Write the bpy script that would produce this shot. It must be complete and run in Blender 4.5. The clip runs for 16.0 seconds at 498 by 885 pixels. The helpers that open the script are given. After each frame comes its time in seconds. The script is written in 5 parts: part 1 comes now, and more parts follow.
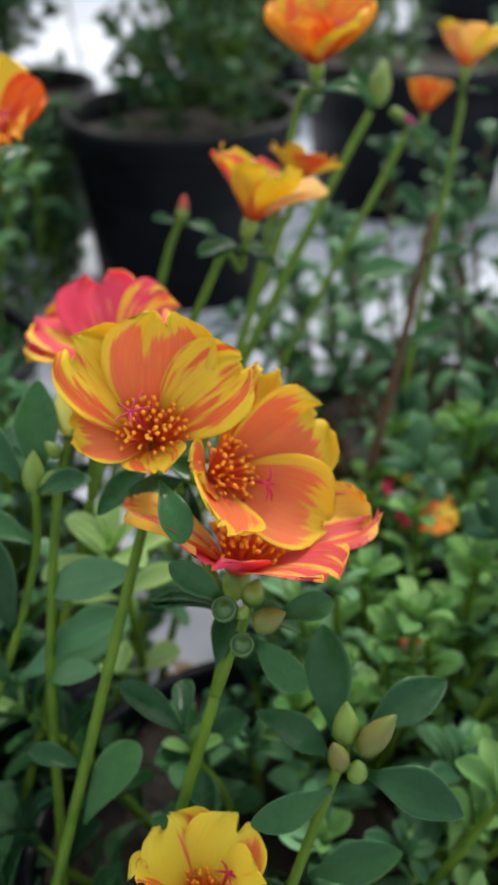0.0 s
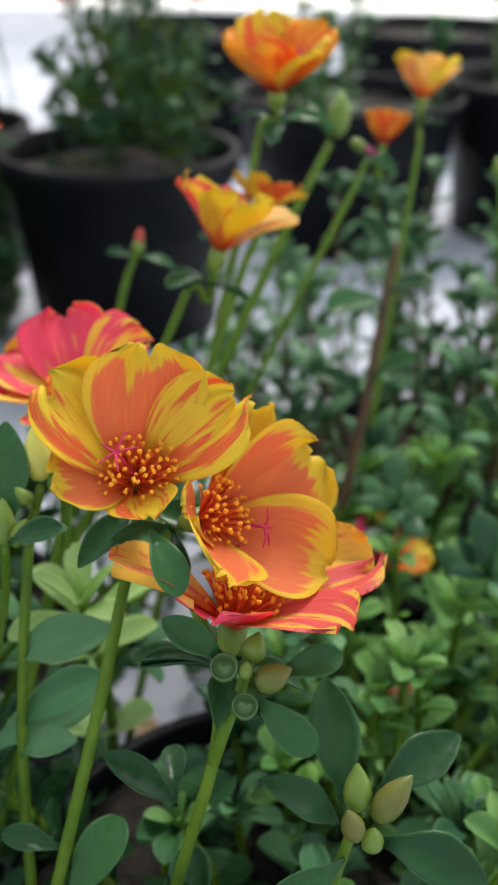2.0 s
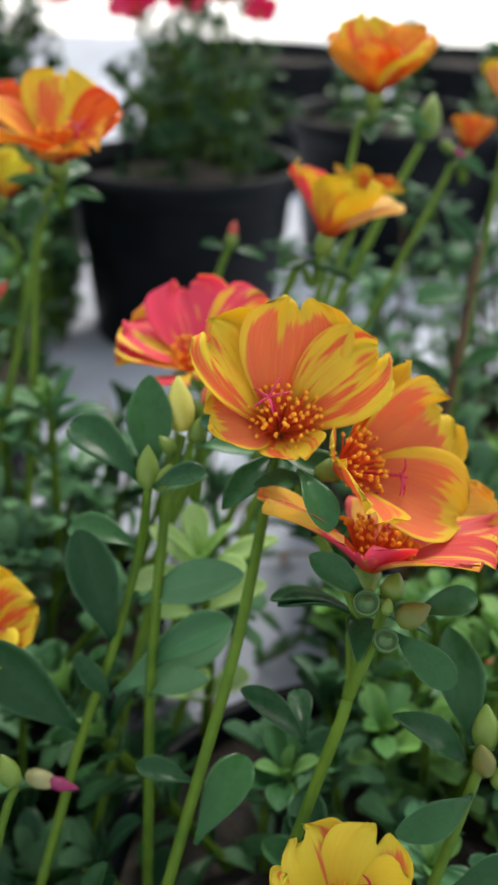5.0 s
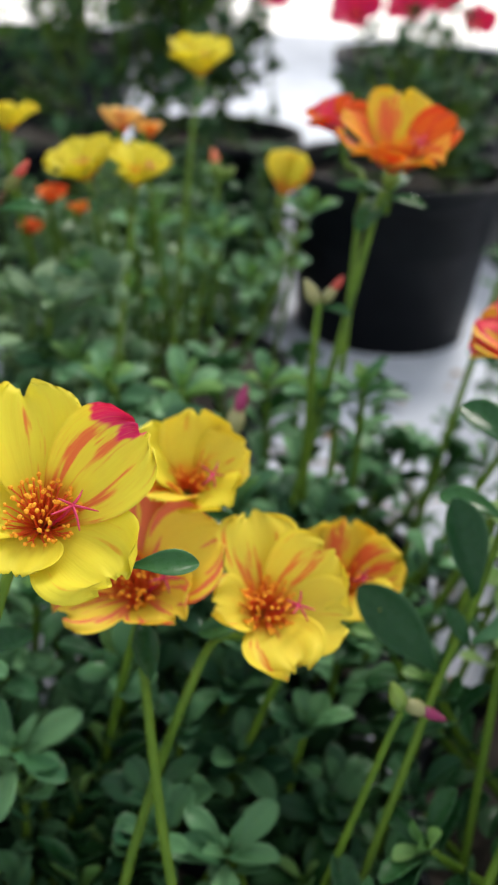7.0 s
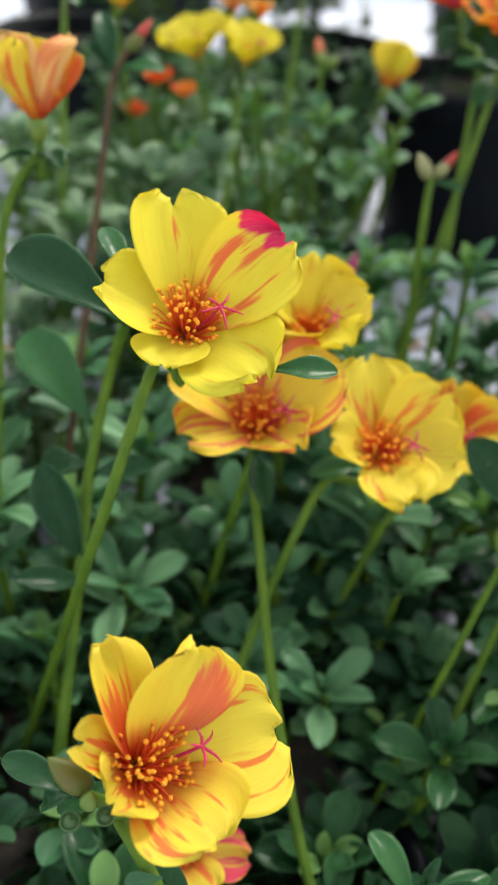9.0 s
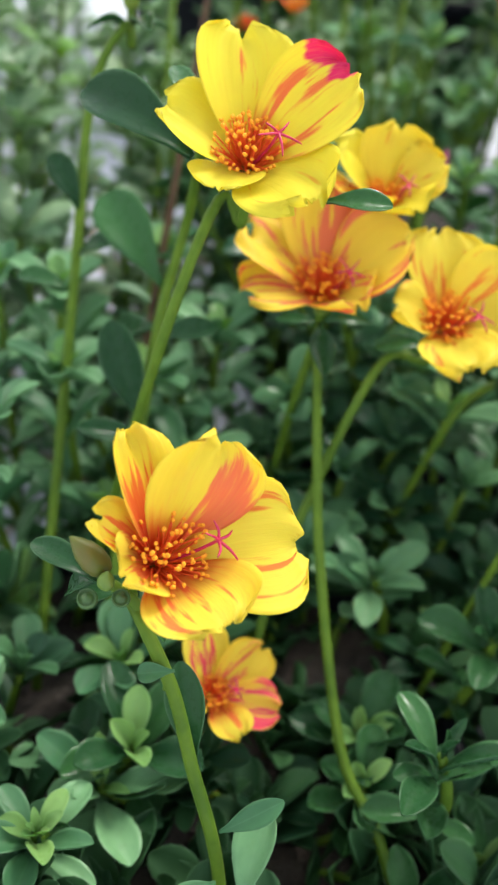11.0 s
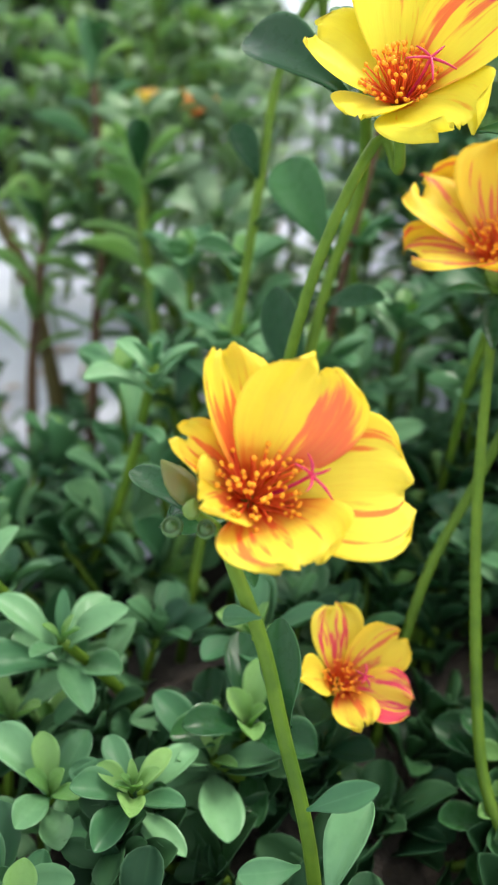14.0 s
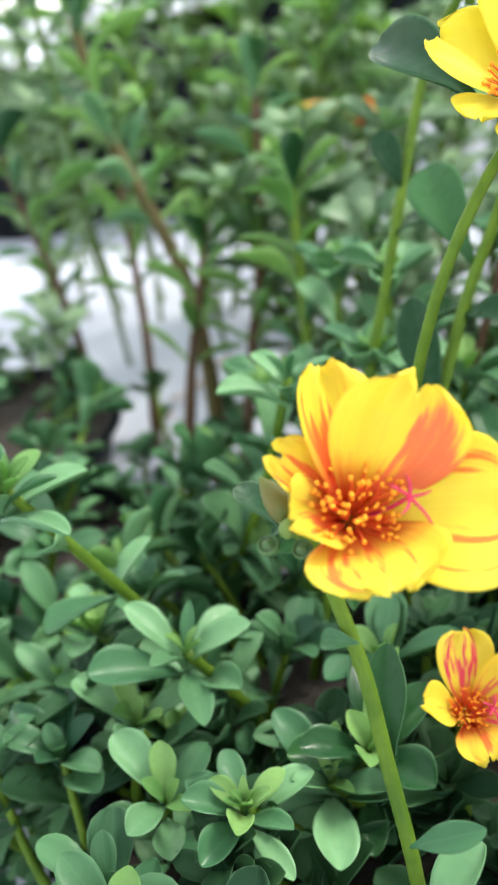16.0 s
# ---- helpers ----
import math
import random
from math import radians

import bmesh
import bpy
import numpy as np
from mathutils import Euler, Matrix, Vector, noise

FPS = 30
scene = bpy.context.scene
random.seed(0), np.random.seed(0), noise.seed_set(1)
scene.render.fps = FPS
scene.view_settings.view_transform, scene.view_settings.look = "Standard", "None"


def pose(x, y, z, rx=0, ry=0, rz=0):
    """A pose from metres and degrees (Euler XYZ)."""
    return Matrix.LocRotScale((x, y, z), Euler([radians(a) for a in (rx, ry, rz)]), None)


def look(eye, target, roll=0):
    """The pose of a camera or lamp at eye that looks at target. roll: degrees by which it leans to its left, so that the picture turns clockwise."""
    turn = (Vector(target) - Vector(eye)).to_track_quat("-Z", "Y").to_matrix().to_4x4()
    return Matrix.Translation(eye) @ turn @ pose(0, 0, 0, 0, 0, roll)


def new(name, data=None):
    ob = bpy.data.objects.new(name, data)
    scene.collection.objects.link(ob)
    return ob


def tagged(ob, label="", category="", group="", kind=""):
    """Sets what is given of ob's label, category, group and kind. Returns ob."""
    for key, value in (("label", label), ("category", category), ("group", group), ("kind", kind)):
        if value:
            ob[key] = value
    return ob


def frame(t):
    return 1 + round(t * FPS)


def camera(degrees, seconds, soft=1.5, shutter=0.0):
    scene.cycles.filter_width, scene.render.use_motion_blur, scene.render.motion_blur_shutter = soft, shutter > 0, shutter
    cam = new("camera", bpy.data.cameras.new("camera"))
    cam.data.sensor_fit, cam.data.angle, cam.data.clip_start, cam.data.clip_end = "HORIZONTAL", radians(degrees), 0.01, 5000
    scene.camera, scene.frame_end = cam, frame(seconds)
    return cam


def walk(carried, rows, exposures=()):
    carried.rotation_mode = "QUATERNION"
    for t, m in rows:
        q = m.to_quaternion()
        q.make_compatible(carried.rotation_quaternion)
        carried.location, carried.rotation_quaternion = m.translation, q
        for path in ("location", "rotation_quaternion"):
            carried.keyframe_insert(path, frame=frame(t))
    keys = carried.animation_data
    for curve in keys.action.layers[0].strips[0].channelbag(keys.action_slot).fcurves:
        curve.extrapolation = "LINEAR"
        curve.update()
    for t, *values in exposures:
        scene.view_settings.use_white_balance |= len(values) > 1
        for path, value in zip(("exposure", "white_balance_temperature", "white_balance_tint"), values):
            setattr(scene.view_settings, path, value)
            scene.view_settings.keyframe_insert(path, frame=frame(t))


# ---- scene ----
cam = camera(29.99, 16.0, soft=2.0)
PATH = [
    (0.0, look((0.0065, -0.1858, 0.3083), (0.0064, -0.0180, 0.1995), -0.17)),
    (0.5, look((0.0018, -0.1836, 0.3034), (0.0082, -0.0139, 0.1978), 0.46)),
    (1.0, look((-0.0034, -0.1781, 0.3007), (0.0071, -0.0063, 0.1990), 0.36)),
    (1.5, look((-0.0046, -0.1762, 0.2974), (0.0077, -0.0044, 0.1958), 0.69)),
    (2.0, look((-0.0054, -0.1728, 0.3001), (0.0093, -0.0010, 0.1988), 1.01)),
    (2.5, look((-0.0050, -0.1734, 0.2977), (0.0132, -0.0006, 0.1985), 1.46)),
    (3.0, look((-0.0027, -0.1745, 0.2943), (0.0170, -0.0015, 0.1959), 1.61)),
    (3.2, look((-0.0057, -0.1765, 0.2936), (0.0140, -0.0039, 0.1945), 1.73)),
    (5.3, look((-0.0390, -0.1887, 0.2897), (-0.0299, -0.0127, 0.1951), 2.20)),
    (5.5, look((-0.0464, -0.1895, 0.2881), (-0.0379, -0.0129, 0.1946), 2.35)),
    (6.0, look((-0.0639, -0.1988, 0.2934), (-0.0615, -0.0214, 0.2010), 2.41)),
    (6.5, look((-0.0850, -0.2119, 0.2961), (-0.0898, -0.0355, 0.2021), 3.06)),
    (7.0, look((-0.0967, -0.2209, 0.3000), (-0.1093, -0.0468, 0.2023), 3.21)),
    (7.5, look((-0.1095, -0.2273, 0.2974), (-0.1275, -0.0552, 0.1971), 3.97)),
    (8.0, look((-0.1054, -0.2306, 0.2896), (-0.1309, -0.0605, 0.1876), 2.87)),
    (8.5, look((-0.1101, -0.2357, 0.2876), (-0.1319, -0.0685, 0.1799), 4.29)),
    (9.0, look((-0.1090, -0.2408, 0.2802), (-0.1318, -0.0744, 0.1716), 4.24)),
    (9.2, look((-0.1042, -0.2426, 0.2754), (-0.1308, -0.0760, 0.1680), 4.29)),
    (11.3, look((-0.0905, -0.2547, 0.2567), (-0.1360, -0.0970, 0.1424), 3.97)),
    (11.5, look((-0.0899, -0.2553, 0.2557), (-0.1359, -0.0979, 0.1412), 4.05)),
    (12.0, look((-0.0883, -0.2572, 0.2509), (-0.1401, -0.1003, 0.1382), 3.67)),
    (12.5, look((-0.0830, -0.2556, 0.2447), (-0.1422, -0.1001, 0.1337), 3.21)),
    (13.0, look((-0.0807, -0.2525, 0.2397), (-0.1513, -0.1008, 0.1301), 1.87)),
    (13.5, look((-0.0738, -0.2484, 0.2392), (-0.1553, -0.1012, 0.1312), 0.30)),
    (14.0, look((-0.0702, -0.2441, 0.2368), (-0.1649, -0.1036, 0.1304), -1.85)),
    (14.5, look((-0.0722, -0.2447, 0.2353), (-0.1804, -0.1119, 0.1320), -3.79)),
    (15.0, look((-0.0702, -0.2439, 0.2371), (-0.1890, -0.1182, 0.1366), -5.44)),
    (15.5, look((-0.0695, -0.2396, 0.2383), (-0.1943, -0.1201, 0.1378), -7.08)),
    (16.0, look((-0.0618, -0.2334, 0.2355), (-0.1882, -0.1166, 0.1336), -7.95)),
]
walk(cam, PATH, exposures=((0.0, 0.83), (3.0, 0.81), (6.0, 0.80), (9.0, 0.98), (12.5, 1.37), (14.0, 1.43), (15.0, 1.66), (16.0, 1.62)))
cam.data.dof.use_dof = True
cam.data.dof.focus_distance = 0.162
cam.data.dof.aperture_fstop = 23.0

# ---- light: open shade under a bright sky ----
world = bpy.data.worlds.new("sky")
scene.world = world
world.use_nodes = True
wn = world.node_tree
wn.nodes.clear()
sky = wn.nodes.new("ShaderNodeTexSky")
sky.sky_type = "NISHITA"
sky.sun_disc = False
sky.sun_elevation = radians(52)
sky.sun_rotation = radians(20)
bg = wn.nodes.new("ShaderNodeBackground")
bg.inputs["Strength"].default_value = 0.118
wo = wn.nodes.new("ShaderNodeOutputWorld")
veil = wn.nodes.new("ShaderNodeMix")
veil.data_type = "RGBA"
veil.inputs[0].default_value = 0.72
veil.inputs[7].default_value = (6.1, 6.3, 6.2, 1)  # thin bright cloud over the blue
wn.links.new(sky.outputs[0], veil.inputs[6])
wn.links.new(veil.outputs[2], bg.inputs[0])
wn.links.new(bg.outputs[0], wo.inputs[0])
sun = new("sun", bpy.data.lights.new("sun", "SUN"))
sun.data.energy, sun.data.angle, sun.data.color = 1.75, radians(16), (1.0, 0.95, 0.86)
sun.matrix_world = look((0.6, 1.6, 2.2), (0, 0, 0))


# ---- materials ----
class Nodes:
    """A small node tree writer for one material."""

    def __init__(self, name):
        self.mat = bpy.data.materials.new(name)
        self.mat.use_nodes = True
        self.t = self.mat.node_tree
        self.t.nodes.clear()
        self.out = self.t.nodes.new("ShaderNodeOutputMaterial")

    def put(self, value, socket):
        if isinstance(value, bpy.types.NodeSocket):
            self.t.links.new(value, socket)
        elif isinstance(value, tuple) and len(value) == 3 and socket.type == "RGBA":
            socket.default_value = (*value, 1)
        else:
            socket.default_value = value

    def math(self, op, a, b=0.0, c=0.0):
        n = self.t.nodes.new("ShaderNodeMath")
        n.operation = op
        for v, s in zip((a, b, c), n.inputs):
            self.put(v, s)
        return n.outputs[0]

    def ramp(self, v, lo, hi, a=0.0, b=1.0):
        n = self.t.nodes.new("ShaderNodeMapRange")
        n.interpolation_type = "SMOOTHSTEP"
        for v, s in zip((v, lo, hi, a, b), n.inputs):
            self.put(v, s)
        return n.outputs[0]

    def mix(self, f, a, b, blend="MIX"):
        n = self.t.nodes.new("ShaderNodeMix")
        n.data_type, n.blend_type = "RGBA", blend
        self.put(f, n.inputs[0])
        self.put(a, n.inputs[6])
        self.put(b, n.inputs[7])
        return n.outputs[2]

    def noise(self, vec, scale, detail=3.0, rough=0.55):
        n = self.t.nodes.new("ShaderNodeTexNoise")
        self.put(vec, n.inputs["Vector"])
        n.inputs["Scale"].default_value, n.inputs["Detail"].default_value, n.inputs["Roughness"].default_value = scale, detail, rough
        return n.outputs[0]

    def xyz(self, x, y, z):
        n = self.t.nodes.new("ShaderNodeCombineXYZ")
        for v, s in zip((x, y, z), n.inputs):
            self.put(v, s)
        return n.outputs[0]

    def coords(self, kind):
        return self.t.nodes.new("ShaderNodeTexCoord").outputs[kind]

    def uv(self):
        n = self.t.nodes.new("ShaderNodeSeparateXYZ")
        self.put(self.coords("UV"), n.inputs[0])
        return n.outputs[0], n.outputs[1]

    def rand(self, island=False):
        if island:
            return self.t.nodes.new("ShaderNodeNewGeometry").outputs["Random Per Island"]
        return self.t.nodes.new("ShaderNodeObjectInfo").outputs["Random"]

    def bump(self, h, strength, distance):
        n = self.t.nodes.new("ShaderNodeBump")
        n.inputs["Strength"].default_value, n.inputs["Distance"].default_value = strength, distance
        self.put(h, n.inputs["Height"])
        return n.outputs[0]

    def finish(self, color, rough, normal=None, metal=0.0, thin=0.0, thin_color=None, sheen=0.5, emit=None):
        p = self.t.nodes.new("ShaderNodeBsdfPrincipled")
        self.put(color, p.inputs["Base Color"])
        self.put(rough, p.inputs["Roughness"])
        p.inputs["Metallic"].default_value = metal
        p.inputs["Specular IOR Level"].default_value = sheen
        if normal is not None:
            self.put(normal, p.inputs["Normal"])
        last = p.outputs[0]
        if thin:
            tr = self.t.nodes.new("ShaderNodeBsdfTranslucent")
            self.put(thin_color if thin_color is not None else color, tr.inputs[0])
            m = self.t.nodes.new("ShaderNodeMixShader")
            m.inputs[0].default_value = thin
            self.t.links.new(last, m.inputs[1])
            self.t.links.new(tr.outputs[0], m.inputs[2])
            last = m.outputs[0]
        self.t.links.new(last, self.out.inputs[0])
        return self.mat


def petal_material(name, outer, inner, cover, edge, throat=(0.75, 0.10, 0.02), tip=None, streak=1.0, reach=0.38, lean=0.0, fuzz=1.0, tip_lean=0.0, rim=1.0, bands=4.6):
    """A petal: streaks of the inner colour run from the throat towards a plain outer margin."""
    n = Nodes(name)
    u, v = n.uv()
    r = n.math("MULTIPLY", n.rand(), 37.0)
    wide = n.noise(n.xyz(n.math("MULTIPLY", u, bands), n.math("MULTIPLY", v, 0.8), r), 1.0, 3.0, 0.6)
    fine = n.noise(n.xyz(n.math("MULTIPLY", u, 22.0), n.math("MULTIPLY", v, 2.0), r), 1.0, 5.0, 0.65)
    side = n.math("ABSOLUTE", n.math("MULTIPLY_ADD", u, 2.0, -1.0))
    val = n.math("MULTIPLY_ADD", n.math("SUBTRACT", wide, 0.5), 3.4 * streak, cover)
    val = n.math("MULTIPLY_ADD", n.math("SUBTRACT", fine, 0.5), 1.25, val)
    if lean:
        val = n.math("MULTIPLY_ADD", n.math("SUBTRACT", u, 0.5), lean, val)
    val = n.math("MULTIPLY_ADD", n.math("POWER", v, 5.0 * rim), -edge, val)
    val = n.math("MULTIPLY_ADD", n.math("POWER", side, 4.0 * rim), -edge * 0.7, val)
    col = n.mix(n.ramp(val, 0.33, 0.70), outer, inner)
    if tip:
        col = n.mix(n.ramp(n.math("MULTIPLY_ADD", n.math("SUBTRACT", wide, 0.5), 0.7, n.math("MULTIPLY_ADD", n.math("SUBTRACT", 0.42, u), tip_lean, v)), 0.86, 0.93), col, tip)
    hair = n.noise(n.xyz(n.math("MULTIPLY", u, 75.0), n.math("MULTIPLY", v, 3.0), r), 1.0, 3.0, 0.6)
    col = n.mix(n.ramp(hair, 0.48, 0.68, 0.0, 0.28 * fuzz), col, outer)
    col = n.mix(n.ramp(hair, 0.50, 0.32, 0.0, 0.22 * fuzz), col, inner)
    thr = n.ramp(n.math("MULTIPLY_ADD", n.math("SUBTRACT", fine, 0.5), 0.35, v), 0.05, reach, 1.0, 0.0)
    col = n.mix(thr, col, throat)
    patch = n.noise(n.coords("Object"), 130.0, 3.0)
    col = n.mix(n.ramp(fine, 0.40, 0.7, 0.0, 0.18), col, (0.88, 0.82, 0.66), "MULTIPLY")
    col = n.mix(n.ramp(patch, 0.45, 0.75, 0.0, 0.15 * fuzz), col, inner)
    vein = n.bump(fine, 0.35, 0.0006)
    return n.finish(col, 0.5, vein, thin=0.48, sheen=0.22)


def leaf_material(name, dark, light, thin=0.12, island=False, gloss=0.43, through_color=(0.16, 0.34, 0.04), sheen=0.30):
    """A waxy succulent leaf, with a paler midrib and margin and a different green on each leaf."""
    n = Nodes(name)
    u, v = n.uv()
    r = n.rand(island)
    side = n.math("ABSOLUTE", n.math("MULTIPLY_ADD", u, 2.0, -1.0))
    obj = n.coords("Object")
    mott = n.noise(obj, 160.0 if island else 6.0, 4.0)
    big = n.noise(obj, 30.0 if island else 1.6, 2.0)
    col = n.mix(n.ramp(n.math("ADD", n.math("MULTIPLY", r, 0.75), n.math("MULTIPLY", big, 0.35)), 0.15, 1.0), dark, light)
    col = n.mix(n.ramp(side, 0.12, 0.0, 0.0, 0.16), col, light)
    col = n.mix(n.ramp(side, 0.90, 1.0, 0.0, 0.30), col, (0.18, 0.34, 0.17))
    col = n.mix(n.ramp(mott, 0.45, 0.75, 0.0, 0.22), col, (0.02, 0.07, 0.04))
    rough = n.ramp(mott, 0.3, 0.7, gloss - 0.06, gloss + 0.14)
    relief = n.math("MULTIPLY_ADD", n.noise(obj, 2.4 if not island else 120.0, 1.0), 1.0, n.math("MULTIPLY", mott, 0.04))
    return n.finish(col, rough, n.bump(relief, 0.4, 0.0022), thin=thin, thin_color=through_color, sheen=sheen)


def plain_material(name, a, b, scale, rough=0.6, bump=0.3, depth=0.001, metal=0.0, thin=0.0, sheen=0.5, space="Object"):
    n = Nodes(name)
    c = n.coords(space)
    f = n.noise(c, scale, 5.0)
    g = n.noise(c, scale * 0.17, 3.0)
    col = n.mix(n.ramp(n.math("ADD", n.math("MULTIPLY", f, 0.6), n.math("MULTIPLY", g, 0.5)), 0.3, 0.8), a, b)
    return n.finish(col, n.ramp(g, 0.3, 0.7, rough - 0.08, rough + 0.08), n.bump(f, bump, depth), metal, thin, sheen=sheen)


YEL, PINK = (0.87, 0.74, 0.08), (0.80, 0.03, 0.17)
M_CORAL = petal_material("petal_coral_yellow_rim", (0.81, 0.61, 0.05), (0.82, 0.22, 0.085), 1.16, 1.90, throat=(0.70, 0.10, 0.03), streak=0.70, rim=1.3)
M_STREAK = petal_material("petal_amber_red_streaks", (0.83, 0.65, 0.05), (0.82, 0.18, 0.06), 0.46, 0.50, throat=(0.66, 0.10, 0.02), streak=1.25)
M_RIM = petal_material("petal_striped_magenta_rim", (0.88, 0.60, 0.10), (0.80, 0.13, 0.14), 0.44, 0.1, streak=1.9)
M_YELLOW = petal_material("petal_yellow_orange_streaks", YEL, (0.84, 0.27, 0.05), 0.14, 0.40, throat=(0.86, 0.24, 0.02), streak=1.35, fuzz=0.4, bands=6.0)
M_CLEAR = petal_material("petal_clear_yellow", (0.86, 0.77, 0.07), (0.86, 0.50, 0.05), 0.0, 0.35, throat=(0.85, 0.34, 0.02), reach=0.24, fuzz=0.4)
M_LEMON = petal_material("petal_lemon_few_streaks", (0.86, 0.77, 0.07), (0.84, 0.28, 0.06), 0.22, 0.9, throat=(0.85, 0.36, 0.02), streak=1.3, reach=0.25, lean=1.1, fuzz=0.3)
M_STRIPE = petal_material("petal_yellow_orange_stripes", (0.88, 0.68, 0.07), (0.84, 0.24, 0.11), 0.25, 0.30, throat=(0.80, 0.12, 0.05), streak=3.0, fuzz=0.2, bands=7.0)
M_BLUSH = petal_material("petal_yellow_pink_stripe", YEL, (0.80, 0.09, 0.14), 0.12, 0.15, throat=(0.78, 0.12, 0.03), streak=1.9, fuzz=0.4)
M_FLAME = petal_material("petal_yellow_red_throat", YEL, (0.84, 0.25, 0.06), 0.52, 0.90, throat=(0.70, 0.06, 0.02), streak=1.4, reach=0.72, fuzz=0.6, bands=6.5)
M_PATCH = petal_material("petal_yellow_coral_patch", YEL, (0.86, 0.26, 0.11), 0.50, 1.10, throat=(0.76, 0.09, 0.02), streak=0.6, reach=0.45, lean=1.9, fuzz=0.5)
M_TIPPED = petal_material("petal_yellow_magenta_tip", (0.86, 0.76, 0.07), (0.84, 0.24, 0.07), 0.42, 0.3, tip=PINK, streak=1.3, lean=-0.7, fuzz=0.5, tip_lean=0.45)
M_ORANGE = petal_material("petal_orange", (0.86, 0.46, 0.05), (0.82, 0.17, 0.05), 0.55, 0.3, throat=(0.55, 0.02, 0.015), streak=1.2)
M_RED = petal_material("petal_red_orange", (0.82, 0.20, 0.02), (0.74, 0.06, 0.02), 0.5, 0.2, throat=(0.5, 0.02, 0.015))
M_ROSE = petal_material("petal_rose", (0.88, 0.46, 0.10), (0.88, 0.10, 0.20), 0.95, 0.25, throat=(0.80, 0.10, 0.02), streak=0.8, fuzz=0.3, rim=1.6)
M_PINK = petal_material("petal_pink_yellow_stripe", (0.90, 0.66, 0.08), (0.88, 0.10, 0.18), 0.55, 0.10, throat=(0.84, 0.12, 0.02), streak=1.5, fuzz=0.4)
M_MAGENTA = petal_material("petal_magenta", (0.78, 0.03, 0.13), (0.70, 0.015, 0.16), 0.5, 0.2, throat=(0.8, 0.15, 0.02), reach=0.2)
M_PEACH = petal_material("petal_peach", (0.90, 0.66, 0.26), (0.86, 0.36, 0.14), 0.38, 0.3)
M_STAMEN = plain_material("filament_red", (0.72, 0.07, 0.015), (0.86, 0.17, 0.02), 900, 0.6)
M_ANTHER = plain_material("anther_orange", (0.86, 0.28, 0.01), (0.93, 0.46, 0.02), 1500, 0.8, 0.6)
M_PISTIL = plain_material("pistil_magenta", (0.42, 0.01, 0.06), (0.60, 0.02, 0.10), 900, 0.5)
M_STEM = plain_material("stem_green", (0.055, 0.115, 0.012), (0.120, 0.205, 0.020), 140, 0.45, 0.3, 0.0006, thin=0.05, sheen=0.14)
M_STEM_OLD = plain_material("stem_brown", (0.050, 0.026, 0.015), (0.105, 0.062, 0.028), 140, 0.55, 0.5, 0.0008, sheen=0.2)
M_STEM_OLIVE = plain_material("stem_olive", (0.050, 0.045, 0.012), (0.105, 0.085, 0.026), 140, 0.5, 0.5, 0.0008, sheen=0.15)
M_BUD = plain_material("bud_green", (0.09, 0.17, 0.025), (0.20, 0.27, 0.045), 150, 0.4, 0.2, 0.0005, thin=0.08, sheen=0.35)
M_BUD_RED = plain_material("bud_bronze", (0.075, 0.125, 0.018), (0.16, 0.10, 0.03), 150, 0.45, 0.2, 0.0005, sheen=0.3)
M_CAPSULE = plain_material("capsule_green", (0.035, 0.085, 0.025), (0.075, 0.15, 0.04), 150, 0.4, 0.2, 0.0005, sheen=0.35)
M_BUD_PALE = plain_material("bud_pale", (0.20, 0.22, 0.08), (0.38, 0.33, 0.15), 150, 0.45, 0.2, 0.0005, thin=0.1)
M_BUD_YEL = plain_material("bud_yellow", (0.42, 0.42, 0.06), (0.66, 0.62, 0.14), 150, 0.45, 0.2, 0.0005, thin=0.1)
M_TIP_PINK = plain_material("furled_magenta", (0.14, 0.004, 0.050), (0.34, 0.012, 0.11), 260, 0.5, 0.5, 0.0008)
M_TIP_CORAL = plain_material("furled_coral", (0.62, 0.10, 0.05), (0.80, 0.26, 0.10), 260, 0.5, 0.5, 0.0008, thin=0.2)
M_TIP_RED = plain_material("furled_red", (0.30, 0.02, 0.015), (0.55, 0.07, 0.03), 260, 0.5, 0.5, 0.0008)
M_LEAF_MID = leaf_material("leaf_mid", (0.046, 0.148, 0.062), (0.172, 0.355, 0.165), thin=0.22, gloss=0.40, sheen=0.30)
M_LEAF = leaf_material("leaf_dark", (0.012, 0.050, 0.018), (0.036, 0.115, 0.036), gloss=0.27, sheen=0.16)
M_LEAF_NEW = leaf_material("leaf_fresh", (0.11, 0.25, 0.080), (0.25, 0.43, 0.140), thin=0.34, gloss=0.33, sheen=0.24, through_color=(0.38, 0.60, 0.10))
# this pale green holds the sun and backlight on one rosette's leaves
M_LEAF_BACKLIT = leaf_material("leaf_painted_backlit", (0.30, 0.47, 0.17), (0.50, 0.66, 0.30), thin=0.45, gloss=0.33, sheen=0.24, through_color=(0.50, 0.72, 0.18))
M_LEAF_MASS = leaf_material("leaf_mass", (0.018, 0.068, 0.034), (0.112, 0.262, 0.115), thin=0.24, island=True, gloss=0.34, sheen=0.22)
M_LEAF_MASS_LIGHT = leaf_material("leaf_mass_light", (0.070, 0.205, 0.070), (0.24, 0.46, 0.14), thin=0.44, island=True, gloss=0.36, sheen=0.22, through_color=(0.42, 0.62, 0.08))
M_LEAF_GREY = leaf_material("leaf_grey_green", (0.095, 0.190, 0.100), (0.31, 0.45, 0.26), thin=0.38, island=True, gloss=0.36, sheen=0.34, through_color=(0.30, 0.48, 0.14))
